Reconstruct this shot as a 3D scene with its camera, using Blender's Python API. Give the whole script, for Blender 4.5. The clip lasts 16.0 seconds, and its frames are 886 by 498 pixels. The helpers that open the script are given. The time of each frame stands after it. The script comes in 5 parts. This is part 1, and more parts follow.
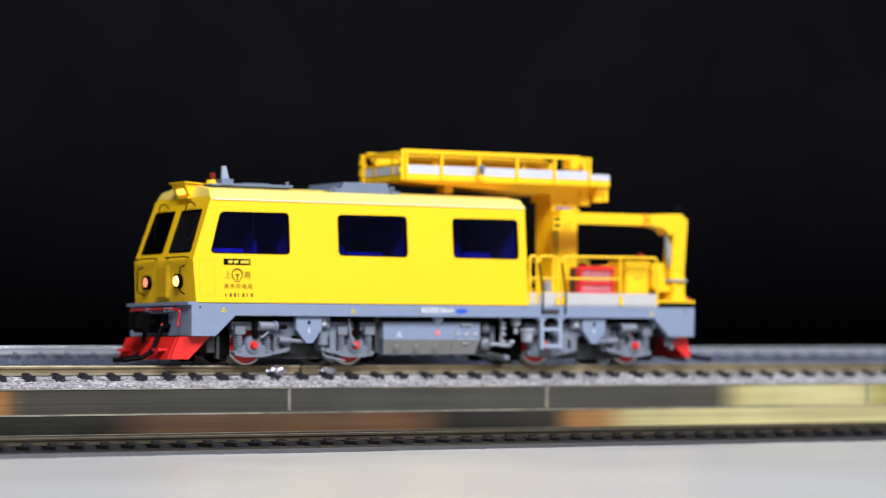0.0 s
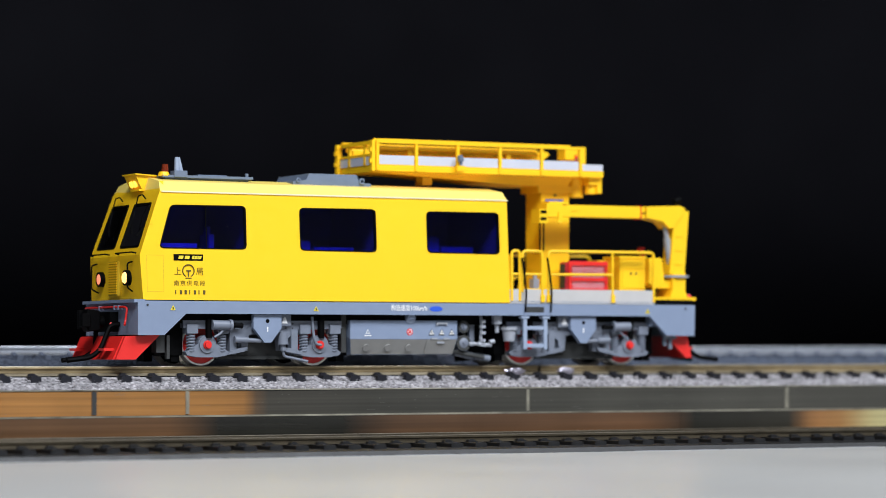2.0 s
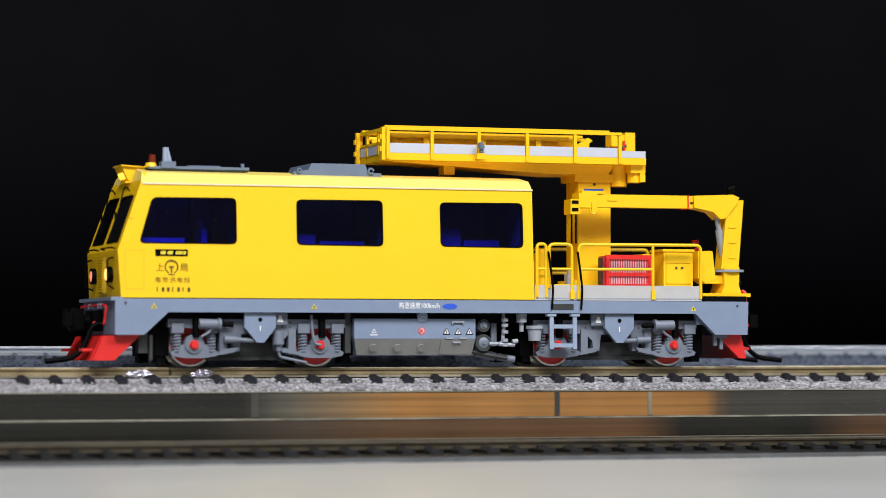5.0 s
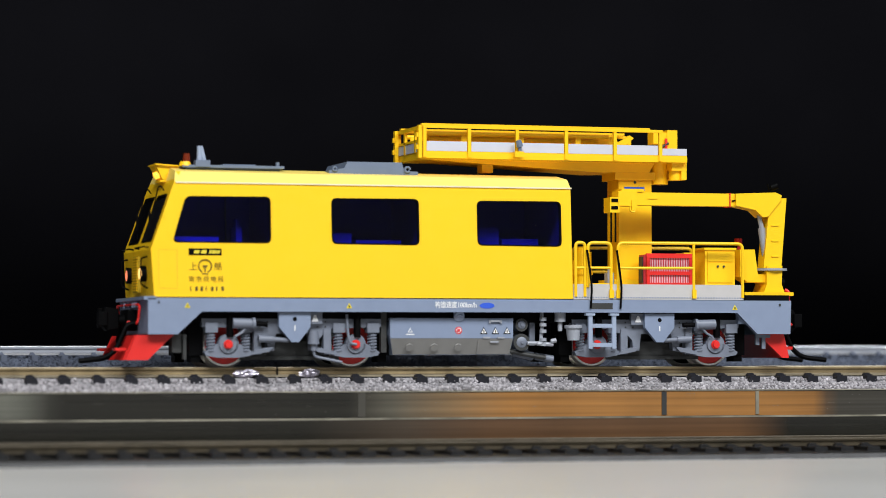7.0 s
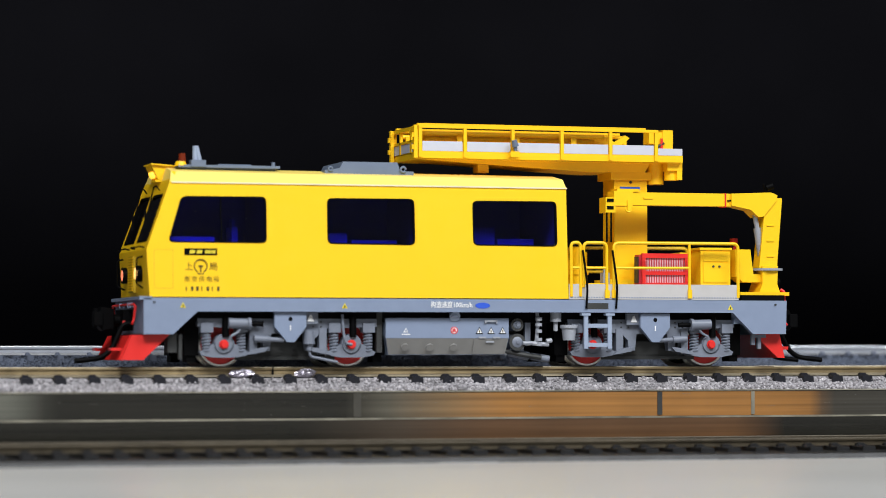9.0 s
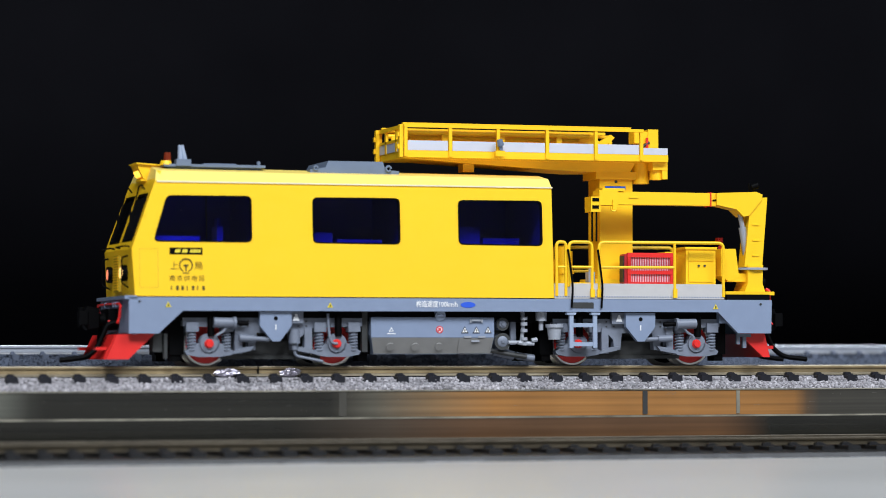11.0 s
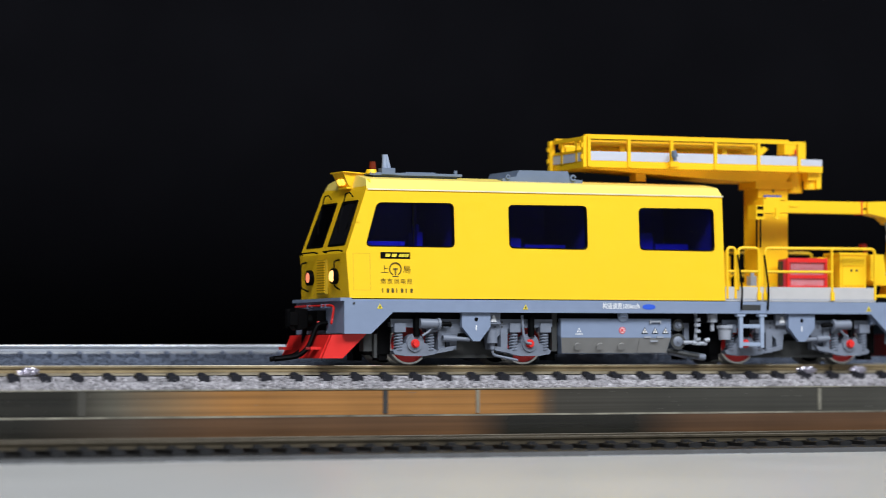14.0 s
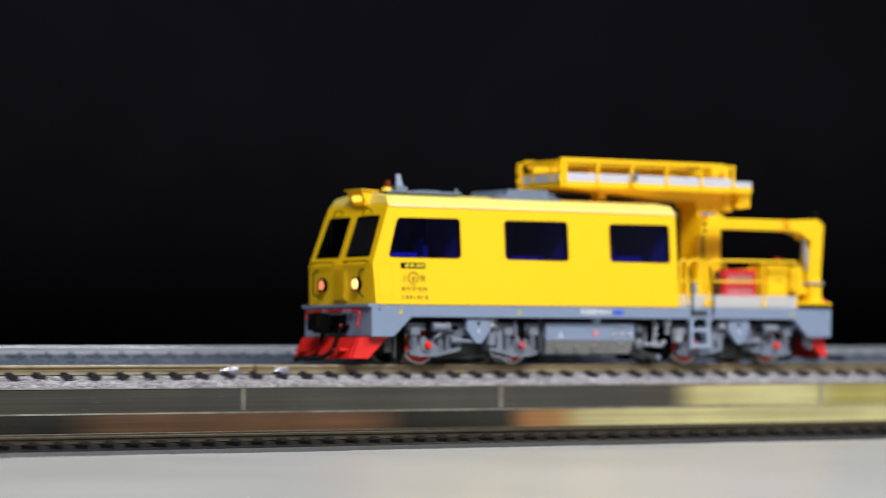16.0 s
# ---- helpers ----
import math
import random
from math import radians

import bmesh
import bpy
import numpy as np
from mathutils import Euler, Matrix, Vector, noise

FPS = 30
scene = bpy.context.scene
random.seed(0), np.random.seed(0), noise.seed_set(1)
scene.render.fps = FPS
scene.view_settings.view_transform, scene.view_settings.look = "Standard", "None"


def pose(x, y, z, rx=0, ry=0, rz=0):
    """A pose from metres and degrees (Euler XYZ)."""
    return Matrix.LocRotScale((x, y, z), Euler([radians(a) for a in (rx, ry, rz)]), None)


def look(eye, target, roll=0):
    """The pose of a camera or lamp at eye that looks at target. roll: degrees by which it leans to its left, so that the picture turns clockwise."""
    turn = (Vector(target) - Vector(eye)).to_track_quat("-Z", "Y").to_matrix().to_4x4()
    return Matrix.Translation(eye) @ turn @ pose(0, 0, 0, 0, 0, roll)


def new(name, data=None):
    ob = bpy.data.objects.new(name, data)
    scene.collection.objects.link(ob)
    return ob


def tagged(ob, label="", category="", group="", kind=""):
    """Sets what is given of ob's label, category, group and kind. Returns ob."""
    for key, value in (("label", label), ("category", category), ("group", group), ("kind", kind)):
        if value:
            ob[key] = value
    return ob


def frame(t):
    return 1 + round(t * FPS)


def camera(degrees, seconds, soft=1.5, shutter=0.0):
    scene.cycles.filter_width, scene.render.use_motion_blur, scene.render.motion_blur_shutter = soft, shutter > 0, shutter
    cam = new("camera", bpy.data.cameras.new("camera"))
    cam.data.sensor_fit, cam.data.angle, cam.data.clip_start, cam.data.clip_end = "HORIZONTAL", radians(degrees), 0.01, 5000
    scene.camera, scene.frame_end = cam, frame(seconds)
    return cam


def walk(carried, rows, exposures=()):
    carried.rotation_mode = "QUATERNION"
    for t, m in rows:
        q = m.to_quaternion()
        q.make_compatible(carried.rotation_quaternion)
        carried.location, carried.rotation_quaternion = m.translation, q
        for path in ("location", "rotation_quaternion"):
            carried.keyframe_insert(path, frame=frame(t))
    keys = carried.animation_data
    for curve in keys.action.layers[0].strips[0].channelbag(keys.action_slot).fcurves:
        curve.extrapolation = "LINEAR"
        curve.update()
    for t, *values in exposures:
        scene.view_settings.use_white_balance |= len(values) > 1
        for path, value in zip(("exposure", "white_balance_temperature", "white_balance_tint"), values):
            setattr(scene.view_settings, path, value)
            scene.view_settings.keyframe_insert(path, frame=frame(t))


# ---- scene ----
# units: the layout is planned in millimetres, MM turns them into metres
MM = 0.001
RAIL = 18.7          # height of the rail top over the table, mm
HOME = 195.0         # where the vehicle's origin stands when it is parked, mm along the track
PANS = [
    (0.0, 32.364, 2.072),
    (0.5, 30.789, 2.081),
    (1.0, 29.763, 2.071),
    (1.5, 28.798, 2.069),
    (2.0, 27.784, 2.075),
    (2.5, 25.934, 2.069),
    (3.0, 24.248, 2.066),
    (4.2, 20.9, 2.076),
    (5.3, 18.037, 2.087),
    (5.5, 17.416, 2.083),
    (6.0, 16.81, 2.088),
    (6.5, 16.826, 2.084),
    (7.0, 16.876, 2.083),
    (7.5, 16.893, 2.083),
    (8.0, 16.95, 2.083),
    (8.5, 16.958, 2.082),
    (10.8, 17.138, 2.07),
    (11.0, 17.241, 2.068),
    (11.5, 17.325, 2.068),
    (12.0, 17.372, 2.067),
    (12.5, 17.364, 2.069),
    (13.0, 18.003, 2.059),
    (13.5, 19.804, 2.057),
    (14.0, 22.221, 2.056),
    (14.5, 24.815, 2.059),
    (15.0, 28.626, 2.049),
    (15.5, 30.4, 2.061),
    (16.0, 33.243, 2.065),
]
TRAVEL = [
    (0.0, 194.82),
    (0.5, 177.32),
    (1.0, 159.55),
    (1.5, 141.38),
    (2.0, 123.23),
    (2.5, 105.04),
    (3.0, 87.09),
    (3.5, 69.0),
    (4.0, 50.9),
    (4.5, 32.9),
    (5.0, 15.6),
    (5.3, 6.53),
    (5.5, 2.85),
    (6.0, 0),
    (7.0, 0),
    (11.5, 0),
    (12.0, 2.43),
    (12.5, 13.96),
    (13.0, 34.61),
    (13.5, 65.61),
    (14.0, 103.68),
    (14.5, 142.38),
    (15.0, 181.41),
    (15.5, 218.11),
    (16.0, 255.32),
]
EYE = (0.0, -618.69 * MM, (RAIL + 1.976) * MM)
cam = camera(16.91, 16.0, 0.75, 0.4)
cam.data.dof.use_dof = True
cam.data.dof.focus_distance = 0.65
cam.data.dof.aperture_fstop = 14.8


def aim(pan, tilt):
    a, b = radians(pan), radians(tilt)
    way = Vector((math.sin(a) * math.cos(b), math.cos(a) * math.cos(b), math.sin(b)))
    return look(EYE, Vector(EYE) + way, -0.058)


walk(cam, [(t, aim(p, b)) for t, p, b in PANS], [(0.0, 0.34, 6250, 13), (0.5, 0.26, 6200, 12), (1.0, 0.14, 6150, 11), (3.0, 0.08, 6200, 10), (5.3, 0.0, 6450, 10),
      (8.7, 0.0, 6500, 10), (10.8, 0.0, 6050, 10), (14.0, 0.0, 6150, 10), (15.0, 0.0, 6500, 10), (16.0, 0.1, 6450, 10)])

# ---- light ----
world = bpy.data.worlds.new("room_air")
scene.world = world
world.use_nodes = True
world.node_tree.nodes["Background"].inputs[0].default_value = (0.75, 0.85, 1.0, 1)
world.node_tree.nodes["Background"].inputs[1].default_value = 0.03


def area(name, eye, target, sx, sy, watts, colour):
    d = bpy.data.lights.new(name, "AREA")
    d.shape, d.size, d.size_y, d.energy, d.color = "RECTANGLE", sx, sy, watts, colour
    ob = new(name, d)
    ob.matrix_world = look(eye, target)
    return ob


# Two unseen area lights added: left lights the cab front, right brightens the table.
area("added_area_light", (-0.3, -1.35, 1.3), (0.28, 0.0, 0.03), 0.7, 0.5, 31.5, (0.96, 0.975, 1.0))
area("added_area_light", (0.95, -1.2, 1.35), (0.33, 0.0, 0.03), 0.7, 0.5, 26.8, (0.93, 0.96, 1.0))
scene.view_settings.exposure = 0.0


# ---- materials ----
def material(name, colour, rough=0.5, metal=0.0, vary=0.12, scale=300.0, bump=0.0, bump_scale=1500.0, coat=0.0, emit=None, power=0.0,
             dark=None, spec=0.5):
    m = bpy.data.materials.new(name)
    m.use_nodes = True
    nt = m.node_tree
    b = nt.nodes["Principled BSDF"]
    b.inputs["Roughness"].default_value, b.inputs["Metallic"].default_value = rough, metal
    b.inputs["Coat Weight"].default_value = coat
    b.inputs["Specular IOR Level"].default_value = spec
    co = nt.nodes.new("ShaderNodeTexCoord")
    n1 = nt.nodes.new("ShaderNodeTexNoise")
    n1.inputs["Scale"].default_value, n1.inputs["Detail"].default_value = scale, 6.0
    n2 = nt.nodes.new("ShaderNodeTexNoise")
    n2.inputs["Scale"].default_value, n2.inputs["Detail"].default_value = scale * 0.11, 3.0
    nt.links.new(co.outputs["Object"], n1.inputs["Vector"])
    nt.links.new(co.outputs["Object"], n2.inputs["Vector"])
    add = nt.nodes.new("ShaderNodeMath")
    add.operation = "MULTIPLY_ADD"
    nt.links.new(n1.outputs["Fac"], add.inputs[0])
    add.inputs[1].default_value = 0.5
    half = nt.nodes.new("ShaderNodeMath")
    half.operation = "MULTIPLY"
    half.inputs[1].default_value = 0.5
    nt.links.new(n2.outputs["Fac"], half.inputs[0])
    nt.links.new(half.outputs[0], add.inputs[2])
    ramp = nt.nodes.new("ShaderNodeValToRGB")
    low = dark or tuple(c * (1 - 2 * vary) for c in colour)
    ramp.color_ramp.elements[0].position, ramp.color_ramp.elements[1].position = 0.3, 0.7
    ramp.color_ramp.elements[0].color = (*low, 1)
    ramp.color_ramp.elements[1].color = (*[min(1, c * (1 + 0.3 * vary)) for c in colour], 1)
    nt.links.new(add.outputs[0], ramp.inputs[0])
    nt.links.new(ramp.outputs[0], b.inputs["Base Color"])
    rr = nt.nodes.new("ShaderNodeMapRange")
    rr.inputs["To Min"].default_value, rr.inputs["To Max"].default_value = max(0.02, rough * 0.8), min(1, rough * 1.2)
    nt.links.new(n1.outputs["Fac"], rr.inputs["Value"])
    nt.links.new(rr.outputs[0], b.inputs["Roughness"])
    if bump:
        n3 = nt.nodes.new("ShaderNodeTexNoise")
        n3.inputs["Scale"].default_value, n3.inputs["Detail"].default_value = bump_scale, 4.0
        nt.links.new(co.outputs["Object"], n3.inputs["Vector"])
        bp = nt.nodes.new("ShaderNodeBump")
        bp.inputs["Strength"].default_value, bp.inputs["Distance"].default_value = bump, 0.0002
        nt.links.new(n3.outputs["Fac"], bp.inputs["Height"])
        nt.links.new(bp.outputs[0], b.inputs["Normal"])
    if emit:
        b.inputs["Emission Color"].default_value = (*emit, 1)
        b.inputs["Emission Strength"].default_value = power
    return m


def glass(name, tint, rough=0.03):
    m = bpy.data.materials.new(name)
    m.use_nodes = True
    nt = m.node_tree
    nt.nodes.remove(nt.nodes["Principled BSDF"])
    out = nt.nodes["Material Output"]
    tr, gl, mx = (nt.nodes.new(k) for k in ("ShaderNodeBsdfTransparent", "ShaderNodeBsdfGlossy", "ShaderNodeMixShader"))
    tr.inputs[0].default_value = (*tint, 1)
    gl.inputs["Roughness"].default_value = rough
    fr = nt.nodes.new("ShaderNodeFresnel")
    fr.inputs[0].default_value = 1.45
    nt.links.new(fr.outputs[0], mx.inputs[0])
    nt.links.new(tr.outputs[0], mx.inputs[1])
    nt.links.new(gl.outputs[0], mx.inputs[2])
    nt.links.new(mx.outputs[0], out.inputs[0])
    return m


YELLOW = material("yellow_paint", (0.93, 0.558, 0.0055), 0.45, spec=0.35, vary=0.02, scale=500, bump=0.05, bump_scale=3000)
GOLD = material("deep_yellow_paint", (0.96, 0.56, 0.005), 0.45, spec=0.35, vary=0.03, scale=500, bump=0.05)
# Paler than the sides: light from above is painted into this roof colour.
TOP_LIT_YELLOW = material("top_lit_yellow_roof_paint", (0.94, 0.72, 0.16), 0.4, vary=0.03, scale=500, bump=0.05)
CREAM = material("cream_gutter_paint", (0.85, 0.75, 0.5), 0.5, vary=0.1)
GREY = material("blue_grey_paint", (0.21, 0.26, 0.365), 0.5, vary=0.05, scale=400, bump=0.06)
DECK = material("light_grey_deck_paint", (0.5, 0.48, 0.46), 0.6, vary=0.06, scale=400, bump=0.1)
BOGIE = material("grey_bogie_plastic", (0.175, 0.196, 0.242), 0.45, vary=0.12, scale=500, bump=0.15)
DARK = material("dark_grey_plastic", (0.03375, 0.03525, 0.03375), 0.6, vary=0.2, scale=400, bump=0.15)
BLACK = material("black_plastic", (0.0012, 0.0012, 0.0015), 0.6, vary=0.2, spec=0.07)
RED = material("red_plastic", (0.72, 0.02, 0.015), 0.42, vary=0.06)
BOX_RED = material("red_crate_plastic", (0.56, 0.03, 0.045), 0.5, vary=0.08)
STEEL = material("bright_steel", (0.55, 0.56, 0.58), 0.35, 0.9, vary=0.15)
RAIL_TOP = material("dull_rail_top", (0.34, 0.29, 0.2), 0.42, 0.5, vary=0.3, scale=250)
TYRE = material("nickel_tyre", (0.8, 0.77, 0.72), 0.32, 0.55, vary=0.12)
# Warmer grey paints light bounced off the table onto the lower tank.
BOUNCE_GREY = material("bounce_tinted_tank_grey", (0.27, 0.265, 0.25), 0.5, vary=0.1)
PINK = material("faded_pink_screen", (0.74, 0.46, 0.5), 0.55, vary=0.12)
PALE = material("pale_kick_board", (0.55, 0.56, 0.62), 0.55, vary=0.05)
ROOF_GREY = material("blue_grey_roof_gear", (0.14, 0.18, 0.26), 0.5, vary=0.1)
HORN = material("pale_blue_grey_paint", (0.3, 0.36, 0.47), 0.45, vary=0.08)
SILVER = material("silver_pipe", (0.33, 0.35, 0.39), 0.4, 0.0, vary=0.1)
AMBER = material("amber_beacon_plastic", (0.16, 0.02, 0.004), 0.2, vary=0.1, coat=0.3)
BLUE = material("blue_seat_plastic", (0.017, 0.014, 0.44), 0.4, vary=0.1)
CABIN = material("dark_cabin_lining", (0.028, 0.028, 0.32), 0.7, vary=0.2)
LAMP = material("lit_headlamp_lens", (0.9, 0.7, 0.4), 0.2, emit=(1.0, 0.5, 0.12), power=1.8)
TAIL = material("dim_red_amber_lens", (0.7, 0.3, 0.2), 0.2, emit=(1.0, 0.22, 0.1), power=1.1)
ROOF_LAMP = material("lit_amber_roof_lamp", (0.9, 0.6, 0.1), 0.2, emit=(1.0, 0.55, 0.05), power=1.6)
INK = material("dark_lettering", (0.09, 0.065, 0.006), 0.6, vary=0.1)
WHITE_INK = material("white_lettering", (0.8, 0.8, 0.8), 0.6, vary=0.05)
YELLOW_INK = material("yellow_sticker", (0.75, 0.6, 0.03), 0.6, vary=0.05)
BLUE_INK = material("blue_badge", (0.03, 0.1, 0.6), 0.4, vary=0.05)
RED_INK = material("red_sticker", (0.6, 0.05, 0.06), 0.6, vary=0.05)
# Darker yellow paints shade between the grille slats and along the panel joint.
SEAM = material("shadow_yellow_groove", (0.55, 0.36, 0.006), 0.6, vary=0.05)
GLASS = glass("blue_tinted_window", (0.5, 0.5, 0.85))
PANE = glass("clear_windscreen", (0.3, 0.31, 0.36))
CLOTH = material("black_backdrop_cloth", (0.0056, 0.0055, 0.0067), 1.0, vary=0.15, scale=25, spec=0.0)
TABLE = material("white_table_laminate", (0.55, 0.54, 0.51), 0.32, vary=0.05, scale=18, bump=0.03, bump_scale=200)
PLASTER = material("dark_grey_wall_plaster", (0.1, 0.1, 0.105), 0.8, vary=0.05, scale=5)
RAIL_BROWN = material("weathered_rail_side", (0.34, 0.26, 0.14), 0.4, 0.35, vary=0.3, scale=250, dark=(0.15, 0.11, 0.055))
TIE = material("dark_sleeper_plastic", (0.011, 0.011, 0.016), 0.55, spec=0.3, vary=0.3, scale=600, bump=0.3)
BED = material("grey_roadbed", (0.33, 0.32, 0.33), 0.9, vary=0.25, scale=900, bump=0.6, bump_scale=1400)


def streaked(m, amount, along=18.0, across=2600.0):
    """Fine drawn lines along x in the colour and the gloss of a material."""
    nt = m.node_tree
    b = nt.nodes["Principled BSDF"]
    old = b.inputs["Base Color"].links[0].from_socket
    co, mp, no, mr, mul = (nt.nodes.new(k) for k in ("ShaderNodeTexCoord", "ShaderNodeMapping", "ShaderNodeTexNoise", "ShaderNodeMapRange", "ShaderNodeMix"))
    mp.inputs["Scale"].default_value = (along, across, across)
    no.inputs["Scale"].default_value, no.inputs["Detail"].default_value = 1.0, 5.0
    nt.links.new(co.outputs["Object"], mp.inputs["Vector"])
    nt.links.new(mp.outputs[0], no.inputs["Vector"])
    nt.links.new(no.outputs["Fac"], mr.inputs["Value"])
    mr.inputs["From Min"].default_value, mr.inputs["From Max"].default_value = 0.3, 0.7
    mr.inputs["To Min"].default_value, mr.inputs["To Max"].default_value = 1 - amount, 1 + amount
    mul.data_type, mul.blend_type = "RGBA", "MULTIPLY"
    mul.inputs[0].default_value = 1.0
    nt.links.new(old, mul.inputs[6])
    nt.links.new(mr.outputs[0], mul.inputs[7])
    nt.links.new(mul.outputs[2], b.inputs["Base Color"])
    return m


for streaky, much in ((RAIL_BROWN, 0.55), (RAIL_TOP, 0.4)):
    streaked(streaky, much)


def painted_reflection(name, stops, rough):
    """Glossy board with room reflections painted into its colour along its length: stops of (mm along it, colour)."""
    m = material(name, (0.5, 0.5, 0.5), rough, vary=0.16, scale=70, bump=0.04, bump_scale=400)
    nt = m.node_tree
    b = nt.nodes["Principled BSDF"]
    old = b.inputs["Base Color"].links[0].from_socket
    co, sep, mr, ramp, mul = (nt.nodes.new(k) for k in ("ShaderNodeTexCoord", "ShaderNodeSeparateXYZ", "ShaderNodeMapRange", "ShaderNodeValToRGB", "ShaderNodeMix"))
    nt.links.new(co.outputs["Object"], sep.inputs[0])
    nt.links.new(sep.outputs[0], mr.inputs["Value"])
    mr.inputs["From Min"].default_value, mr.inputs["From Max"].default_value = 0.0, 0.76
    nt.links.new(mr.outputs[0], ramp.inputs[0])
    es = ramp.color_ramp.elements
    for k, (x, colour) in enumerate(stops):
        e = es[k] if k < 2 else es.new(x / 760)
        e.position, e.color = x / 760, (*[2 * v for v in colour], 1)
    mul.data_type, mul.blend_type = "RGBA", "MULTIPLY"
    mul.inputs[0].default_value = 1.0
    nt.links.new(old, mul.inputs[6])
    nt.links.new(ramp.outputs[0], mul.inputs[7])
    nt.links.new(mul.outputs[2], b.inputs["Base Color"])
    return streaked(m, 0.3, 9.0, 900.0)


# Orange, cream and dark stops paint reflections of the room into the panels' colour.
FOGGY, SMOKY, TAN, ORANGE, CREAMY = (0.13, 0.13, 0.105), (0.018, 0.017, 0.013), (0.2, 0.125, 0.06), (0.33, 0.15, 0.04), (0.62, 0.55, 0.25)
UPPER = painted_reflection("upper_painted_reflection", ((90, FOGGY), (99, SMOKY), (160, SMOKY), (170, (0.1, 0.09, 0.066)), (182, TAN), (196, ORANGE), (264, ORANGE), (268, (0.05, 0.045, 0.035)),
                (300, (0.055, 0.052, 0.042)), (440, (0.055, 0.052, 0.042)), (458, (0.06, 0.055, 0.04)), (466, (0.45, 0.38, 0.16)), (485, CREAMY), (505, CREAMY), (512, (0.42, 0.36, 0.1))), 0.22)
LOWER = painted_reflection("lower_painted_reflection", ((40, SMOKY), (150, SMOKY), (172, (0.06, 0.044, 0.03)), (192, (0.11, 0.057, 0.027)), (246, (0.125, 0.062, 0.027)), (258, SMOKY), (288, SMOKY),
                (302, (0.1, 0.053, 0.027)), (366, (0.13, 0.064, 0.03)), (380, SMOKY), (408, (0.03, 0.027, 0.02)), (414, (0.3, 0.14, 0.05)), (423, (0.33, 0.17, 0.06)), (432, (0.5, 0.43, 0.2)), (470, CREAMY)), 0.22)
EDGE = material("pale_metal_edging", (0.42, 0.39, 0.3), 0.45, 0.3, vary=0.4, scale=200)
PAPER = material("grey_paper", (0.32, 0.32, 0.33), 0.8, vary=0.2)
JOINT = material("dull_joint_cover", (0.068, 0.063, 0.05), 0.4, vary=0.2)
SCUFF = material("pale_scuff", (0.17, 0.16, 0.14), 0.6, vary=0.3)
FOIL = material("crumpled_solder", (0.62, 0.58, 0.66), 0.28, 0.9, vary=0.1, bump=0.8, bump_scale=900)
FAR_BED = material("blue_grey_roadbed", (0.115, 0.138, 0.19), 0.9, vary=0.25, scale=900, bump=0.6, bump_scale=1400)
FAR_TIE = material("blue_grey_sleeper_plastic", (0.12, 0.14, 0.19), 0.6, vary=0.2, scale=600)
NEAR_BED = material("dark_grey_roadbed", (0.013, 0.0125, 0.012), 0.5, vary=0.2, scale=300)
NEAR_TIE = material("near_black_sleeper_plastic", (0.009, 0.009, 0.01), 0.45, vary=0.3, scale=600, bump=0.2)
DARK_RAIL = material("dark_brown_rail", (0.085, 0.068, 0.042), 0.4, 0.4, vary=0.3, scale=250)
SLAB = material("grey_board", (0.2, 0.205, 0.22), 0.7, vary=0.12, scale=150, bump=0.1)


def stone_material(name, colour, low=0.42, high=1.35):
    m = material(name, colour, 0.85, vary=0.3, scale=900, bump=0.3)
    nt = m.node_tree
    geo, ramp, mul = nt.nodes.new("ShaderNodeNewGeometry"), nt.nodes.new("ShaderNodeValToRGB"), nt.nodes.new("ShaderNodeMix")
    mul.data_type, mul.blend_type = "RGBA", "MULTIPLY"
    mul.inputs[0].default_value = 1.0
    ramp.color_ramp.elements[0].color, ramp.color_ramp.elements[1].color = (low, low * 0.97, low * 0.97, 1), (high, high * 0.98, high * 0.98, 1)
    nt.links.new(geo.outputs["Random Per Island"], ramp.inputs[0])
    b = nt.nodes["Principled BSDF"]
    old = b.inputs["Base Color"].links[0].from_socket
    nt.links.new(old, mul.inputs[6])
    nt.links.new(ramp.outputs[0], mul.inputs[7])
    nt.links.new(mul.outputs[2], b.inputs["Base Color"])
    return m


STONE = stone_material("grey_ballast_stone", (0.47, 0.455, 0.47))
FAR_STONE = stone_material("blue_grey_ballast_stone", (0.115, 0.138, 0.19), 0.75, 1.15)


# ---- mesh helpers, all in millimetres ----
def finish(name, bm, mat, bevel=0.0, smooth=False):
    if bevel:
        es = [e for e in bm.edges if len(e.link_faces) == 2 and e.calc_face_angle(0) > 0.5]
        bmesh.ops.bevel(bm, geom=es, offset=bevel, segments=1, affect="EDGES", clamp_overlap=True)
    bmesh.ops.recalc_face_normals(bm, faces=bm.faces)
    for v in bm.verts:
        v.co *= MM
    if smooth:
        for f in bm.faces:
            f.smooth = True
    me = bpy.data.meshes.new(name)
    bm.to_mesh(me)
    bm.free()
    me.materials.append(mat)
    if smooth:
        me.set_sharp_from_angle(angle=radians(40))
    return me


def part(name, bm, mat, parent, label="", bevel=0.0, smooth=False, kind=""):
    ob = new(name, finish(name, bm, mat, bevel, smooth) if isinstance(bm, bmesh.types.BMesh) else bm)
    ob.parent = parent
    if label or kind:
        tagged(ob, label=label, kind=kind)
    return ob


def box(bm, x0, x1, y0, y1, z0, z1):
    vs = [bm.verts.new((x, y, z)) for x in (x0, x1) for y in (y0, y1) for z in (z0, z1)]
    for q in ((0, 1, 3, 2), (4, 6, 7, 5), (0, 4, 5, 1), (2, 3, 7, 6), (0, 2, 6, 4), (1, 5, 7, 3)):
        bm.faces.new([vs[i] for i in q])
    return bm


def boxes(*rows):
    bm = bmesh.new()
    for r in rows:
        box(bm, *r)
    return bm


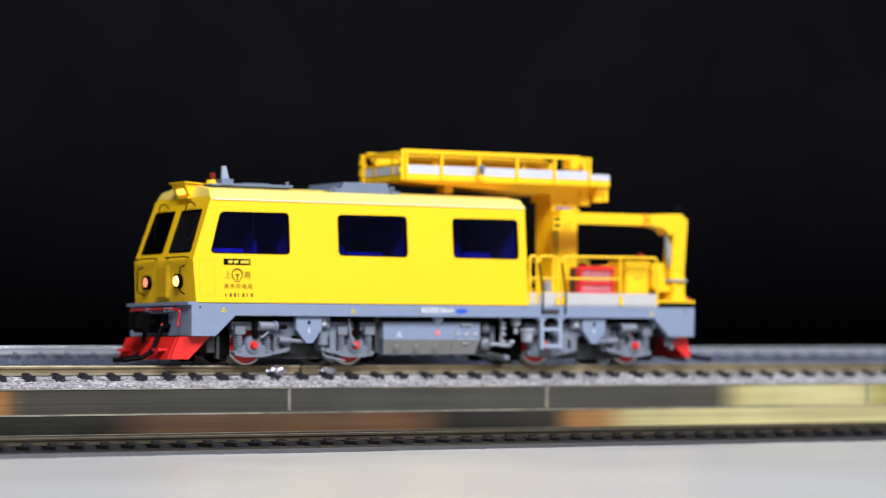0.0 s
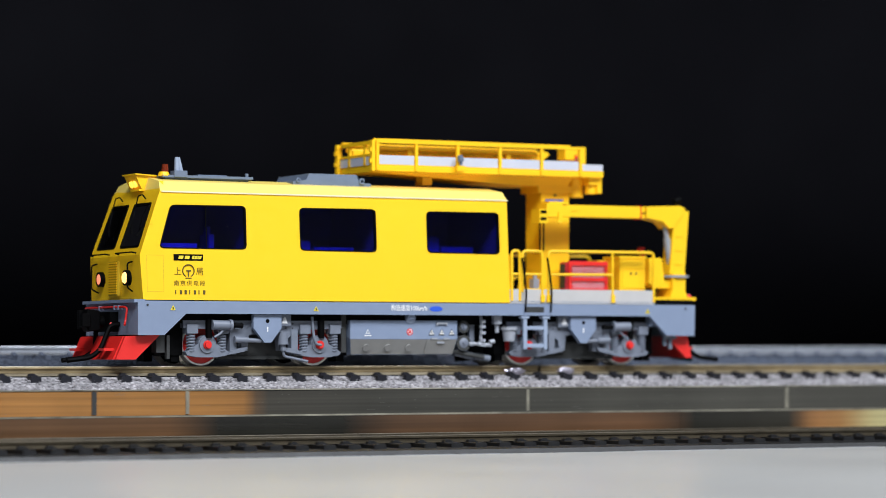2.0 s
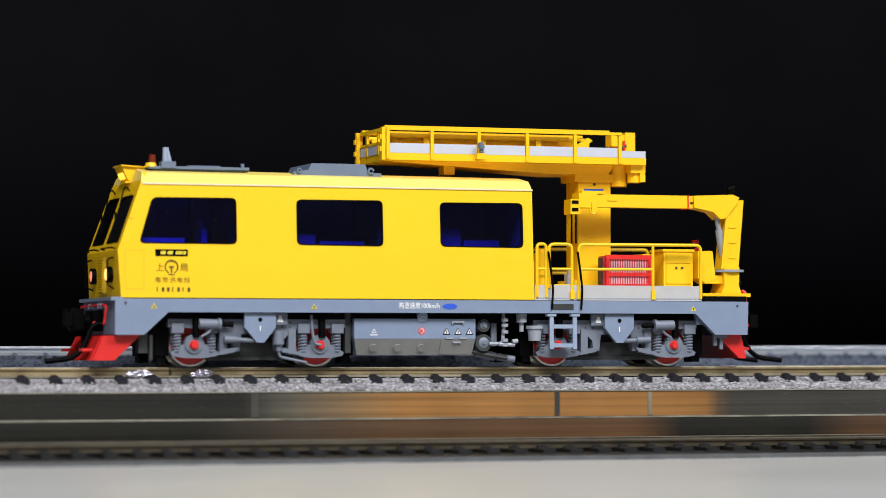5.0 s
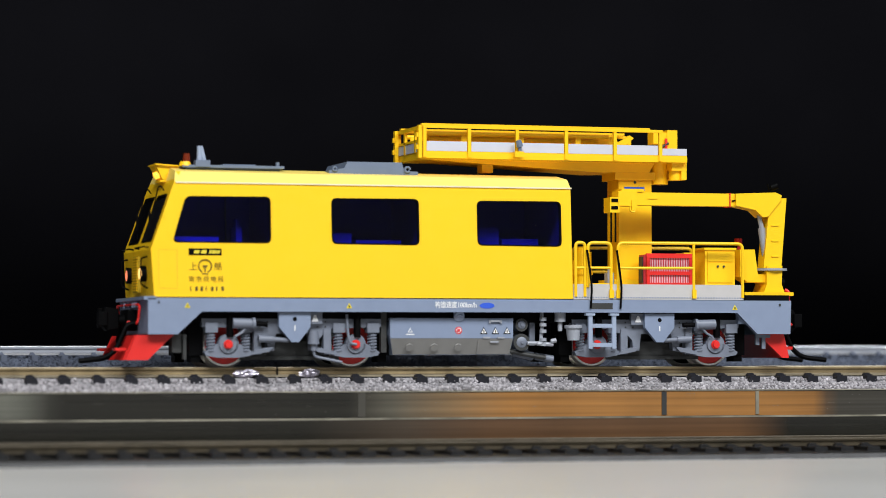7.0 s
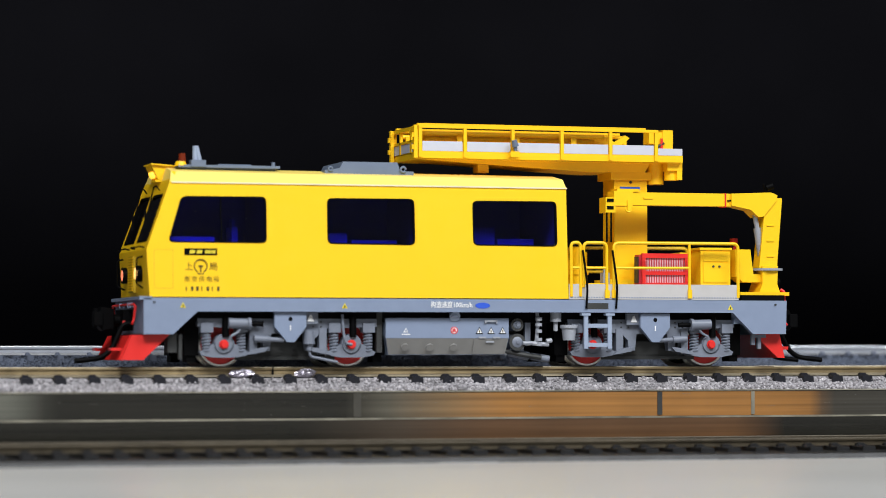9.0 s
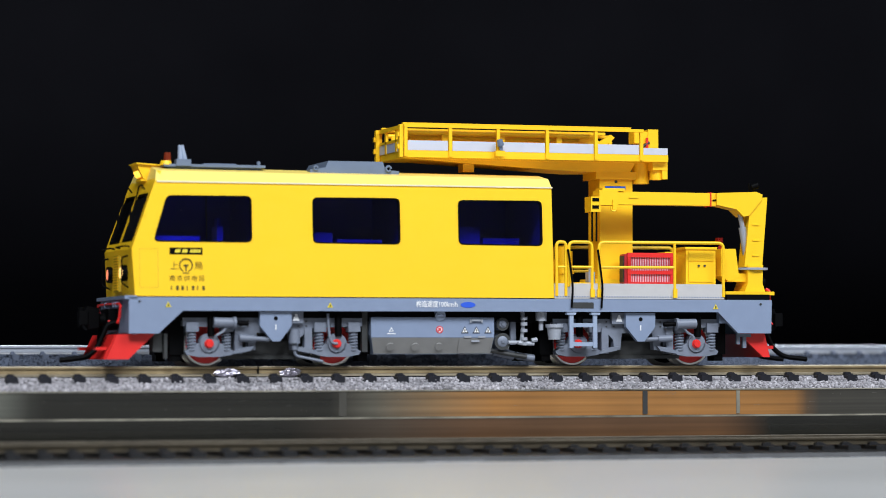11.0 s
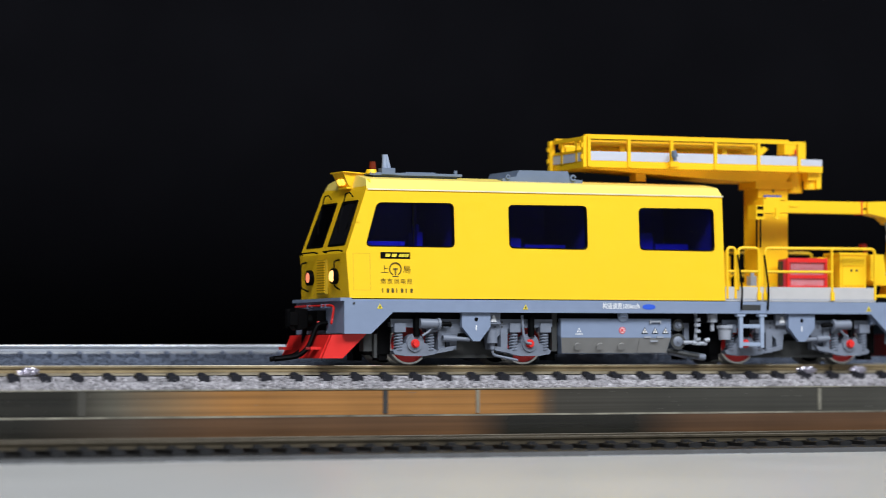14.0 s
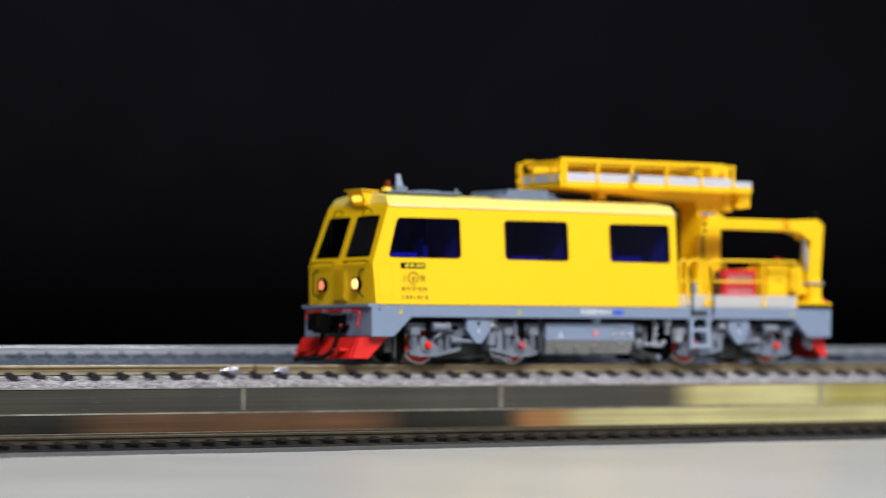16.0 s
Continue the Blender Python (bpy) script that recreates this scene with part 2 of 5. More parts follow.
def prism(bm, pts, y0, y1):
    """Outline of (x, z) points, drawn out from y0 to y1."""
    a = [bm.verts.new((x, y0, z)) for x, z in pts]
    b = [bm.verts.new((x, y1, z)) for x, z in pts]
    bm.faces.new(a)
    bm.faces.new(b[::-1])
    for i in range(len(pts)):
        j = (i + 1) % len(pts)
        bm.faces.new((a[j], a[i], b[i], b[j]))
    return bm


def rod(bm, p, q, r, seg=10, r2=None):
    p, q = Vector(p), Vector(q)
    m = Matrix.Translation((p + q) / 2) @ (q - p).to_track_quat("Z", "Y").to_matrix().to_4x4()
    bmesh.ops.create_cone(bm, cap_ends=True, segments=seg, radius1=r, radius2=r if r2 is None else r2, depth=(q - p).length, matrix=m)
    return bm


def tube(bm, pts, r, seg=8):
    """A bent bar through the points, one closed skin."""
    pts = [Vector(p) for p in pts]
    rings = []
    for i, p in enumerate(pts):
        d = (pts[min(i + 1, len(pts) - 1)] - pts[max(i - 1, 0)]).normalized()
        side = d.cross(Vector((0.13, 1, 0.07))).normalized()
        up = side.cross(d).normalized()
        rings.append([bm.verts.new(p + side * r * math.cos(k * math.tau / seg) + up * r * math.sin(k * math.tau / seg)) for k in range(seg)])
    for a, b in zip(rings, rings[1:]):
        for k in range(seg):
            bm.faces.new((a[k], a[(k + 1) % seg], b[(k + 1) % seg], b[k]))
    bm.faces.new(rings[0][::-1])
    bm.faces.new(rings[-1])
    return bm


def bent(pts, r=1.0, n=4):
    """Rounds the corners of a line of points."""
    pts = [Vector(p) for p in pts]
    out = [pts[0]]
    for a, b, c in zip(pts, pts[1:], pts[2:]):
        u, w = (a - b), (c - b)
        k = min(r, u.length * 0.49, w.length * 0.49)
        s, e = b + u.normalized() * k, b + w.normalized() * k
        for i in range(n + 1):
            t = i / n
            out.append(s * (1 - t) ** 2 + b * 2 * t * (1 - t) + e * t * t)
    return out + [pts[-1]]


def rounded(pts, r, n=4):
    """Rounds all corners of a closed outline of (x, z) points."""
    out = []
    k = len(pts)
    for i in range(k):
        a, b, c = Vector(pts[i - 1]), Vector(pts[i]), Vector(pts[(i + 1) % k])
        u, w = (a - b), (c - b)
        s, e = b + u.normalized() * r, b + w.normalized() * r
        for j in range(n + 1):
            t = j / n
            q = s * (1 - t) ** 2 + b * 2 * t * (1 - t) + e * t * t
            out.append((q.x, q.y))
    return out


def sheet(outer, holes, depth):
    """A plate with openings through it: outlines in (u, v), drawn out along w."""
    bm = bmesh.new()
    es = []
    for loop in (outer, *holes):
        vs = [bm.verts.new((u, 0, v)) for u, v in loop]
        es += [bm.edges.new((vs[i - 1], vs[i])) for i in range(len(vs))]
    bmesh.ops.triangle_fill(bm, edges=es, use_beauty=True, use_dissolve=False)
    ext = bmesh.ops.extrude_face_region(bm, geom=bm.faces[:])
    for v in ext["geom"]:
        if isinstance(v, bmesh.types.BMVert):
            v.co.y += depth
    return bm


def ring(outer, inner, y0, y1):
    """A frame between two outlines with the same number of points."""
    bm = bmesh.new()
    a, b, c, d = ([bm.verts.new((x, y, z)) for x, z in o] for o, y in ((outer, y0), (inner, y0), (inner, y1), (outer, y1)))
    for i in range(len(a)):
        for p, q in ((a, b), (b, c), (c, d), (d, a)):
            bm.faces.new((p[i - 1], p[i], q[i], q[i - 1]))
    return bm


def moved(bm, f):
    for v in bm.verts:
        v.co = f(v.co)
    return bm


def lettering(text, size, x, y, z, mat, parent, label, name="lettering", wide=1.0, weight=-0.012):
    c = bpy.data.curves.new("letters", "FONT")
    c.body, c.size, c.extrude, c.align_x, c.align_y = text, size, 0.03, "CENTER", "CENTER"
    c.resolution_u, c.offset = 3, weight * size
    ob = bpy.data.objects.new("letters", c)
    scene.collection.objects.link(ob)
    bpy.context.view_layer.update()
    me = bpy.data.meshes.new_from_object(ob.evaluated_get(bpy.context.evaluated_depsgraph_get()))
    bpy.data.objects.remove(ob)
    me.name = name
    me.transform(Matrix.Scale(MM, 4) @ Matrix.Translation((x, y, z)) @ Matrix.Rotation(radians(90), 4, "X") @ Matrix.Diagonal((wide, 1, 1, 1)))
    me.materials.clear()
    me.materials.append(mat)
    return part(name, me, mat, parent, label)


def thing(name, at, label, category, group="", kind=""):
    ob = new(name)
    ob.empty_display_size = 0.01
    ob.location = Vector(at) * MM
    return tagged(ob, label, category, group, kind)


# ---- the room, the backdrop and the table ----
def room():
    table = part("ground", boxes((-900, 1500, -1700, 700, -20, 0)), TABLE, None)
    tagged(table, "white laminate table top under the tracks", "table top", kind="structure")
    # Unseen walls and ceiling, added; dark grey limits bounce light and glass reflections.
    for name, b in (("wall_west", (-920, -900, -1700, 700, -20, 2000)), ("wall_east", (1500, 1520, -1700, 700, -20, 2000)),
                    ("wall_south", (-920, 1520, -1720, -1700, -20, 2000)), ("wall_north", (-920, 1520, 700, 720, -20, 2000))):
        tagged(part(name, boxes(b), PLASTER, None), "plain dark grey wall, unseen, closing the room", "wall", kind="structure")
    tagged(part("ceiling", boxes((-920, 1520, -1720, 720, 2000, 2020)), PLASTER, None), "plain dark grey ceiling, unseen", "ceiling", kind="structure")
    bm = bmesh.new()
    # Unseen cloth on the table stops bounce light; the bulge shades the lower backdrop.
    fall = [(96, 0.3), (300, 0.3), (470, 0.3), (604, 0.6), (600, 8), (580, 24), (556, 46), (540, 68), (531, 92), (528, 120), (533, 155), (552, 220), (590, 400), (640, 900)]
    cols = [[bm.verts.new((x, y + (0 if z < 20 else 5 * math.sin(x / 90.0) + 3 * math.sin(x / 37.0 + 1)), z)) for y, z in fall] for x in range(-880, 1481, 20)]
    for a, b in zip(cols, cols[1:]):
        for i in range(len(fall) - 1):
            bm.faces.new((a[i], b[i], b[i + 1], a[i + 1]))
    ext = bmesh.ops.extrude_face_region(bm, geom=bm.faces[:])
    for v in ext["geom"]:
        if isinstance(v, bmesh.types.BMVert):
            v.co.y += 3
    tagged(part("backdrop", bm, CLOTH, None, smooth=True), "black cloth backdrop, bulged for shade, with an unseen part added over the table", "backdrop", kind="structure")


# ---- tracks ----
def rail_mesh(name, x0, x1, h, side, bright):
    """A rail along x, its top at z 0: head, web and foot."""
    half = [(0.5, 0.0), (0.55, -0.15), (0.55, -0.55), (0.22, -0.75), (0.2, -h + 0.6), (1.0, -h + 0.35), (1.05, -h)]
    pts = [(-y, z) for y, z in half] + [(y, z) for y, z in half[::-1]]
    bm = bmesh.new()
    a = [bm.verts.new((x0, y, z)) for y, z in pts]
    b = [bm.verts.new((x1, y, z)) for y, z in pts]
    bm.faces.new(a[::-1])
    bm.faces.new(b)
    for i in range(len(a)):
        bm.faces.new((a[i - 1], a[i], b[i], b[i - 1]))
    me = finish(name, bm, side)
    me.materials.append(bright)
    for f in me.polygons:
        c = f.center.z / MM
        if c > -0.2 or (-h + 0.05 < c < -h + 0.55):
            f.material_index = 1
    return me


def sleeper_mesh(gauge, mat, length=15.2):
    """A sleeper across the track with a chair and two bolts at each rail; its top at z 0."""
    bm = prism(bmesh.new(), [(-1.5, -1.7), (1.5, -1.7), (1.38, -0.2), (1.15, 0), (-1.15, 0), (-1.38, -0.2)], -length, length)
    for y in (-gauge / 2 - 0.5, gauge / 2 + 0.5):
        for s in (-1, 1):
            prism(bm, [(-0.95, -0.1), (0.95, -0.1), (0.8, 0.42), (0.45, 0.62), (-0.45, 0.62), (-0.8, 0.42)], y + s * 1.75 - 0.65, y + s * 1.75 + 0.65)
            box(bm, -1.2, 1.2, y + s * 2.2 - 0.5, y + s * 2.2 + 0.5, -0.1, 0.24)
    return finish("sleeper", bm, mat)


def stones(name, parent, count, spread, lo, hi, seed, mat):
    """Loose ballast: many small cut stones laid over a slope, as one mesh."""
    rng = np.random.default_rng(seed)
    bm = bmesh.new()
    bmesh.ops.create_icosphere(bm, subdivisions=1, radius=1.0)
    bm.verts.ensure_lookup_table()
    base = np.array([v.co[:] for v in bm.verts])
    tri = np.array([[v.index for v in f.verts] for f in bm.faces])
    bm.free()
    at = spread(rng, count)
    size = rng.uniform(lo, hi, (count, 1, 1)) * rng.uniform(0.6, 1.25, (count, 1, 3))
    rough = rng.uniform(0.72, 1.22, (count, 12, 1))
    turn = rng.normal(size=(count, 4))
    turn /= np.linalg.norm(turn, axis=1)[:, None]
    w, x, y, z = turn.T
    rot = np.stack([1 - 2 * (y * y + z * z), 2 * (x * y - z * w), 2 * (x * z + y * w), 2 * (x * y + z * w), 1 - 2 * (x * x + z * z), 2 * (y * z - x * w),
                    2 * (x * z - y * w), 2 * (y * z + x * w), 1 - 2 * (x * x + y * y)], 1).reshape(-1, 3, 3)
    pts = np.einsum("nij,nkj->nki", rot, base[None] * rough * size) + at[:, None]
    faces = (tri[None] + 12 * np.arange(count)[:, None, None]).reshape(-1, 3)
    me = bpy.data.meshes.new(name)
    me.from_pydata((pts.reshape(-1, 3) * MM).tolist(), [], faces.tolist())
    me.materials.append(mat)
    return part(name, me, mat, parent, "loose grey ballast stones", kind="stuff")


def track(yc, top, pitch, phase, x0, x1, height, label, bed, bed_mat, side, bright, slim=1.0, tie=TIE, length=15.2):
    """A straight track along x: rails, sleepers and its bed; origin under its middle, on what carries it."""
    t = thing("model_railway_track", (0, yc, RAIL + bed[-1][1]), label, "railway track", "parallel model tracks")
    z0 = top - bed[-1][1]
    me = rail_mesh("rail", x0, x1, height, side, bright)
    for y in (-8.75, 8.75):
        r = part("rail", me, None, t, "weathered brown rail with a polished top")
        r.location = (0, y * MM, z0 * MM)
    bm = bmesh.new()
    pts = [(y, z - bed[-1][1]) for y, z in bed]
    pts = pts + [(-y, z) for y, z in pts[::-1]]
    prism(bm, pts, x0, x1)
    moved(bm, lambda c: Vector((c.y, c.x, c.z)))
    part("roadbed", bm, bed_mat, t, "grey moulded roadbed")
    me = sleeper_mesh(16.5, tie, length)
    i0 = math.ceil((x0 + 3 - phase) / pitch)
    rnd = random.Random(4)
    for i in range(i0, int((x1 - 3 - phase) / pitch) + 1):
        s = part("sleeper", me, None, t)
        s.location = ((phase + i * pitch + rnd.uniform(-0.12, 0.12)) * MM, rnd.uniform(-0.15, 0.15) * MM, (z0 - height - 0.02) * MM)
        s.rotation_euler = (0, 0, rnd.uniform(-0.012, 0.012))
        s.scale = (slim, 1, 1)
    return t, z0


def main_track():
    t, z0 = track(0, 0, 6.92, 96.0, 20, 760, 2.1, "brown-railed model track on grey ballast, raised on a board",
                  [(-10.2, -2.35), (-10.6, -2.75), (-13.6, -3.6), (-23.2, -5.2)], BED, RAIL_BROWN, RAIL_TOP, 0.86, TIE, 13.3)

    def shoulder(rng, n):
        x, y = rng.uniform(40, 700, n), rng.uniform(-22.9, -10.6, n)
        z = z0 - np.where(y > -13.2, 2.7 + (-y - 10.6) * 0.27, 3.8 + np.clip((-y - 13.2) / 9.5, 0, 1) * 1.25) + rng.uniform(-0.35, 0.3, n)
        return np.stack([x, y, z], 1)

    stones("ballast", t, 30000, shoulder, 0.26, 0.46, 5, STONE)
    rnd = random.Random(9)
    for x, w in ((141.5, 2.8), (155.3, 2.3), (339.7, 2.6), (353.4, 2.3)):
        bm = bmesh.new()
        bmesh.ops.create_icosphere(bm, subdivisions=3, radius=1.0)
        for v in bm.verts:
            k = rnd.uniform(0.72, 1.12)
            v.co = Vector((x + v.co.x * w * k, -10.2 + v.co.y * 0.75 * k, z0 - 1.35 + v.co.z * 0.95 * k))
        part("solder_joint", bm, FOIL, t, "shiny lump of solder on a rail joint")
    for x in (148.3, 346.5):
        part("rail_gap", boxes((x, x + 0.3, -9.5, -8.0, z0 - 1.6, z0 + 0.05)), BLACK, t)


def far_track():
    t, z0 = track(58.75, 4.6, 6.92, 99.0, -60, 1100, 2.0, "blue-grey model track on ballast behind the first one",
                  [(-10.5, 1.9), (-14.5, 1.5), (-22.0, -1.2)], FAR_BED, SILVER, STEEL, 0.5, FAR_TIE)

    def shoulder(rng, n):
        x, y = rng.uniform(60, 800, n), rng.uniform(-21.7, -10.6, n)
        z = z0 - 2.4 - np.clip((-y - 12.5) / 9.4, 0, 1) * 2.9 + rng.uniform(-0.35, 0.3, n)
        return np.stack([x, y, z], 1)

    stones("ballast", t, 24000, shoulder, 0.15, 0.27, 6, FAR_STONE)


def near_track():
    # Dark tones keep contrast low; pitch and place fit the camera's view.
    track(-40.2, -14.76, 6.007, 83.7, 20, 640, 1.6, "low brown-railed model track with dark sleepers, lying on the table",
          [(-14.9, -17.3), (-18.4, -17.7), (-18.8, -18.7)], NEAR_BED, DARK_RAIL, DARK_RAIL, 1.0, NEAR_TIE)
    rnd = random.Random(3)
    bm = bmesh.new()
    x = 22.0
    while x < 636:
        w = rnd.uniform(4, 16)
        if rnd.random() < 0.7:
            box(bm, x, x + w, -59.8 + rnd.uniform(-0.25, 0.1), -59.05, 0.0, rnd.uniform(0.05, 0.14))
        x += w + rnd.uniform(0, 3)
    tagged(part("paper_edge", bm, PAPER, None), "torn pale paper edge along the front track", "paper strip", kind="stuff")


def scratches(board, mid, top):
    """Fine pale scuffs and dust caught on the glossy panels."""
    rnd = random.Random(12)
    bm = bmesh.new()
    for k in range(170):
        x, z, w = rnd.uniform(60, 620), rnd.uniform(mid + 0.4, top - 0.3), rnd.choice((0.25, 0.25, 0.5, 0.5, 1.2, 2.0)) * rnd.uniform(0.5, 1.3)
        h, s = rnd.uniform(0.02, 0.05), rnd.uniform(-0.04, 0.04)
        if w < 0.8:
            w, h = rnd.uniform(0.06, 0.16), rnd.uniform(0.06, 0.14)
        vs = [bm.verts.new(p) for p in ((x, -24.02, z), (x + w, -24.02, z + s * w), (x + w, -24.02, z + s * w + h), (x, -24.02, z + h))]
        bm.faces.new(vs)
    ext = bmesh.ops.extrude_face_region(bm, geom=bm.faces[:])
    for v in ext["geom"]:
        if isinstance(v, bmesh.types.BMVert):
            v.co.y += 0.04
    part("scuffs", bm, SCUFF, board, "fine pale scuffs and dust", kind="stuff")


def boards():
    """The boards that carry the main and the far track, faced with panels."""
    top, mid = RAIL - 5.25, RAIL - 10.6
    b = part("track_board", boxes((20, 760, -23.0, 30, 0, RAIL - 5.2)), SLAB, None)
    tagged(b, "board under the main track, faced with glossy panels with painted reflections", "board")
    tagged(part("track_board", boxes((-80, 1120, 34, 90, 0, RAIL - 1.2)), SLAB, None), "plain grey board carrying the rear track", "board")
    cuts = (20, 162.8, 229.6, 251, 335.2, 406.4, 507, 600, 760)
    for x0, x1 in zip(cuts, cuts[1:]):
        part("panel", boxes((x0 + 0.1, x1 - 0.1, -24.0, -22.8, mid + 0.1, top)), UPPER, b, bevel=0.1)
    for x, w, m in ((162.8, 0.8, JOINT), (229.6, 0.55, DARK), (251, 0.4, EDGE), (335.2, 0.35, EDGE), (406.4, 0.5, EDGE), (507, 0.35, EDGE)):
        part("joint_strip", boxes((x - w, x + w, -24.15, -23.2, mid + 0.3, top - 0.1)), m, b)
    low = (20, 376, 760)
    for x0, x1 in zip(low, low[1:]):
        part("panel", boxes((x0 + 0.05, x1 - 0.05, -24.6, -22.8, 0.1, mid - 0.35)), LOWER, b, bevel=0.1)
    part("edging", boxes((20, 760, -24.5, -22.9, mid - 0.3, mid + 0.05)), EDGE, b, "thin pale metal edging")
    scratches(b, mid, top)
    part("edging", boxes((20, 760, -24.2, -22.9, top + 0.05, top + 0.3)), EDGE, b, "thin pale metal edging")


room()
main_track()
far_track()
near_track()
boards()


# ---- the vehicle: x along it (cab end negative), y across (camera side negative), z over the rail top ----
def mirrored(ob):
    """The same part on the far side."""
    o = ob.copy()
    scene.collection.objects.link(o)
    o.scale = (1, -1, 1)
    return o


def lean(z):
    """How far the side wall leans inwards at a height."""
    return (z - 14.5) * 0.065


CAR = thing("rail_maintenance_car", (HOME, 0, RAIL),
            "yellow model overhead-line maintenance railcar with grey underframe, work platform and crane", "railcar")
WINDOWS = ([(-67.0, 35.2), (-49.4, 35.3), (-49.4, 26.0), (-69.9, 26.0)], [(-35.9, 35.2), (-17.2, 35.3), (-17.2, 25.9), (-35.9, 26.0)],
           [(-3.9, 35.1), (14.6, 35.2), (14.6, 25.9), (-3.9, 26.0)])


def grown(pts, d):
    cx, cz = sum(p[0] for p in pts) / len(pts), sum(p[1] for p in pts) / len(pts)
    return [(x + math.copysign(d, x - cx), z + math.copysign(d, z - cz)) for x, z in pts]


def cab_body():
    side = [(-74.0, 14.5), (-74.6, 24.4), (-69.6, 38.4), (17.1, 38.4), (17.1, 24.4), (17.1, 14.5)]
    # subdivide the outline at the waist so that the lean starts there
    bm = sheet(side, [rounded(grown(w, 0.22), 1.2) for w in WINDOWS], 0.9)
    moved(bm, lambda c: Vector((c.x, -15.5 + c.y + lean(c.z), c.z)))
    wall = part("side_wall", bm, YELLOW, CAR)
    mirrored(wall)
    for w in WINDOWS:
        slope = lambda c: Vector((c.x, c.y + lean(c.z), c.z))
        frame_ob = part("window_frame", moved(ring(rounded(grown(w, 0.22), 1.2), rounded(w, 1.1), -15.62, -14.5), slope), BLACK, CAR, "black rubber window gasket")
        pane = sheet(rounded(grown(w, 0.05), 1.1), [], 0.25)
        pane_ob = part("pane", moved(pane, lambda c: Vector((c.x, c.y - 15.25 + lean(c.z), c.z))), GLASS, frame_ob, "dark blue tinted window glass")
        pane_ob.visible_shadow = False
        m = mirrored(frame_ob)
        p = mirrored(pane_ob)
        p.scale, p.parent = (1, 1, 1), m
    rnd = random.Random(21)
    bm = bmesh.new()
    for w in WINDOWS:
        for k in range(3):
            x, z, r = rnd.uniform(w[3][0] + 3, w[1][0] - 1), rnd.uniform(26.6, 34.8), rnd.choice((0.025, 0.03, 0.045))
            box(bm, x - r, x + r, -15.3 + lean(z), -15.27 + lean(z), z - r, z + r)
    part("dust", bm, PALE, CAR, "specks of dust on the panes", kind="stuff")
    cx = -58.9
    part("mullion", boxes((cx - 0.1, cx + 0.1, -14.9, -14.7, 26, 30.5), (cx - 0.1, cx + 0.1, -14.5, -14.2, 30.5, 35.2)), BLACK, CAR)
    # front, in the plane of the windscreen above and upright below
    lower = sheet([(-15.48, 14.5), (-14.86, 24.3), (14.86, 24.3), (15.48, 14.5)], [], 0.9)
    part("front_panel", moved(lower, lambda c: Vector((-74.05 - (c.z - 14.5) * 0.06 + c.y, c.x, c.z))), YELLOW, CAR)
    top = 40.65
    outer = [(-14.86, 24.3), (-13.95, 38.4), (-11.8, top), (11.8, top), (13.95, 38.4), (14.86, 24.3)]
    shields = ([(-12.6, 26.0), (-11.7, 36.0), (-1.5, 36.0), (-1.5, 26.0)], [(1.5, 26.0), (1.5, 36.0), (11.7, 36.0), (12.6, 26.0)])
    fx = lambda z: -74.6 + (z - 24.4) * 0.357
    bm = sheet(outer, [rounded(s, 0.7) for s in shields], 0.9)
    part("windscreen_wall", moved(bm, lambda c: Vector((fx(c.z) + c.y, c.x, c.z))), YELLOW, CAR)
    for s in shields:
        w = ring(rounded(s, 0.7), rounded([(y + math.copysign(0.45, -y + (7 if y > 0 else -7)), z + math.copysign(0.45, 31 - z)) for y, z in s], 0.6), -0.1, 0.5)
        fr = part("windscreen_frame", moved(w, lambda c: Vector((fx(c.z) + c.y, c.x, c.z))), BLACK, CAR, "black windscreen rubber")
        gl = part("windscreen", moved(sheet(rounded(s, 0.7), [], 0.2), lambda c: Vector((fx(c.z) + 0.25 + c.y, c.x, c.z))), PANE, fr, "dark windscreen glass")
        gl.visible_shadow = False
    # roof with chamfered shoulders
    sec = [(-13.96, 38.4), (-11.8, 40.1), (-5, 41.2), (5, 41.2), (11.8, 40.1), (13.96, 38.4)]
    bm = bmesh.new()
    a = [bm.verts.new((fx(z) + 0.05, y, z + (0.55 if z > 39 else 0))) for y, z in sec]
    b = [bm.verts.new((17.1, y, z + (0.15 if z > 39 else 0))) for y, z in sec]
    bm.faces.new(a), bm.faces.new(b[::-1])
    for i in range(len(a)):
        bm.faces.new((a[i - 1], a[i], b[i], b[i - 1]))
    part("roof", bm, TOP_LIT_YELLOW, CAR, "yellow roof with chamfered shoulders, paler tone painting light from above")
    g = part("gutter", boxes((-69.3, 17.3, -14.2, -13.7, 38.1, 38.4)), CREAM, CAR, "thin cream rain gutter")
    mirrored(g)
    part("rear_wall", moved(sheet([(-15.4, 14.5), (-13.9, 38.35), (13.9, 38.35), (15.4, 14.5)], [], 0.8),
                            lambda c: Vector((16.25 + c.y, c.x, c.z))), YELLOW, CAR)
    part("cabin_floor", boxes((-73, 16.2, -14.4, 14.4, 14.6, 16.5)), CABIN, CAR, "dark cabin floor")
    part("partition", boxes((-47.5, -46.5, -13.4, 13.2, 16.5, 38.0)), CABIN, CAR, "dark cabin partition")
    part("partition", boxes((-15.5, -14.5, -13.4, 13.2, 16.5, 38.0)), CABIN, CAR, "dark cabin partition")
    part("lining", boxes((-66, 16, 12.4, 12.9, 16.5, 37.5)), CABIN, CAR, "dark lining of the far wall")
    part("lining", boxes((15.4, 16.1, -13.6, 13.6, 16.6, 37.8)), CABIN, CAR, "dark lining of the rear wall")
    part("console", boxes((-70, -59.5, -11, 11, 16.5, 27.1)), BLUE, CAR, "blue driving desk", bevel=0.6)
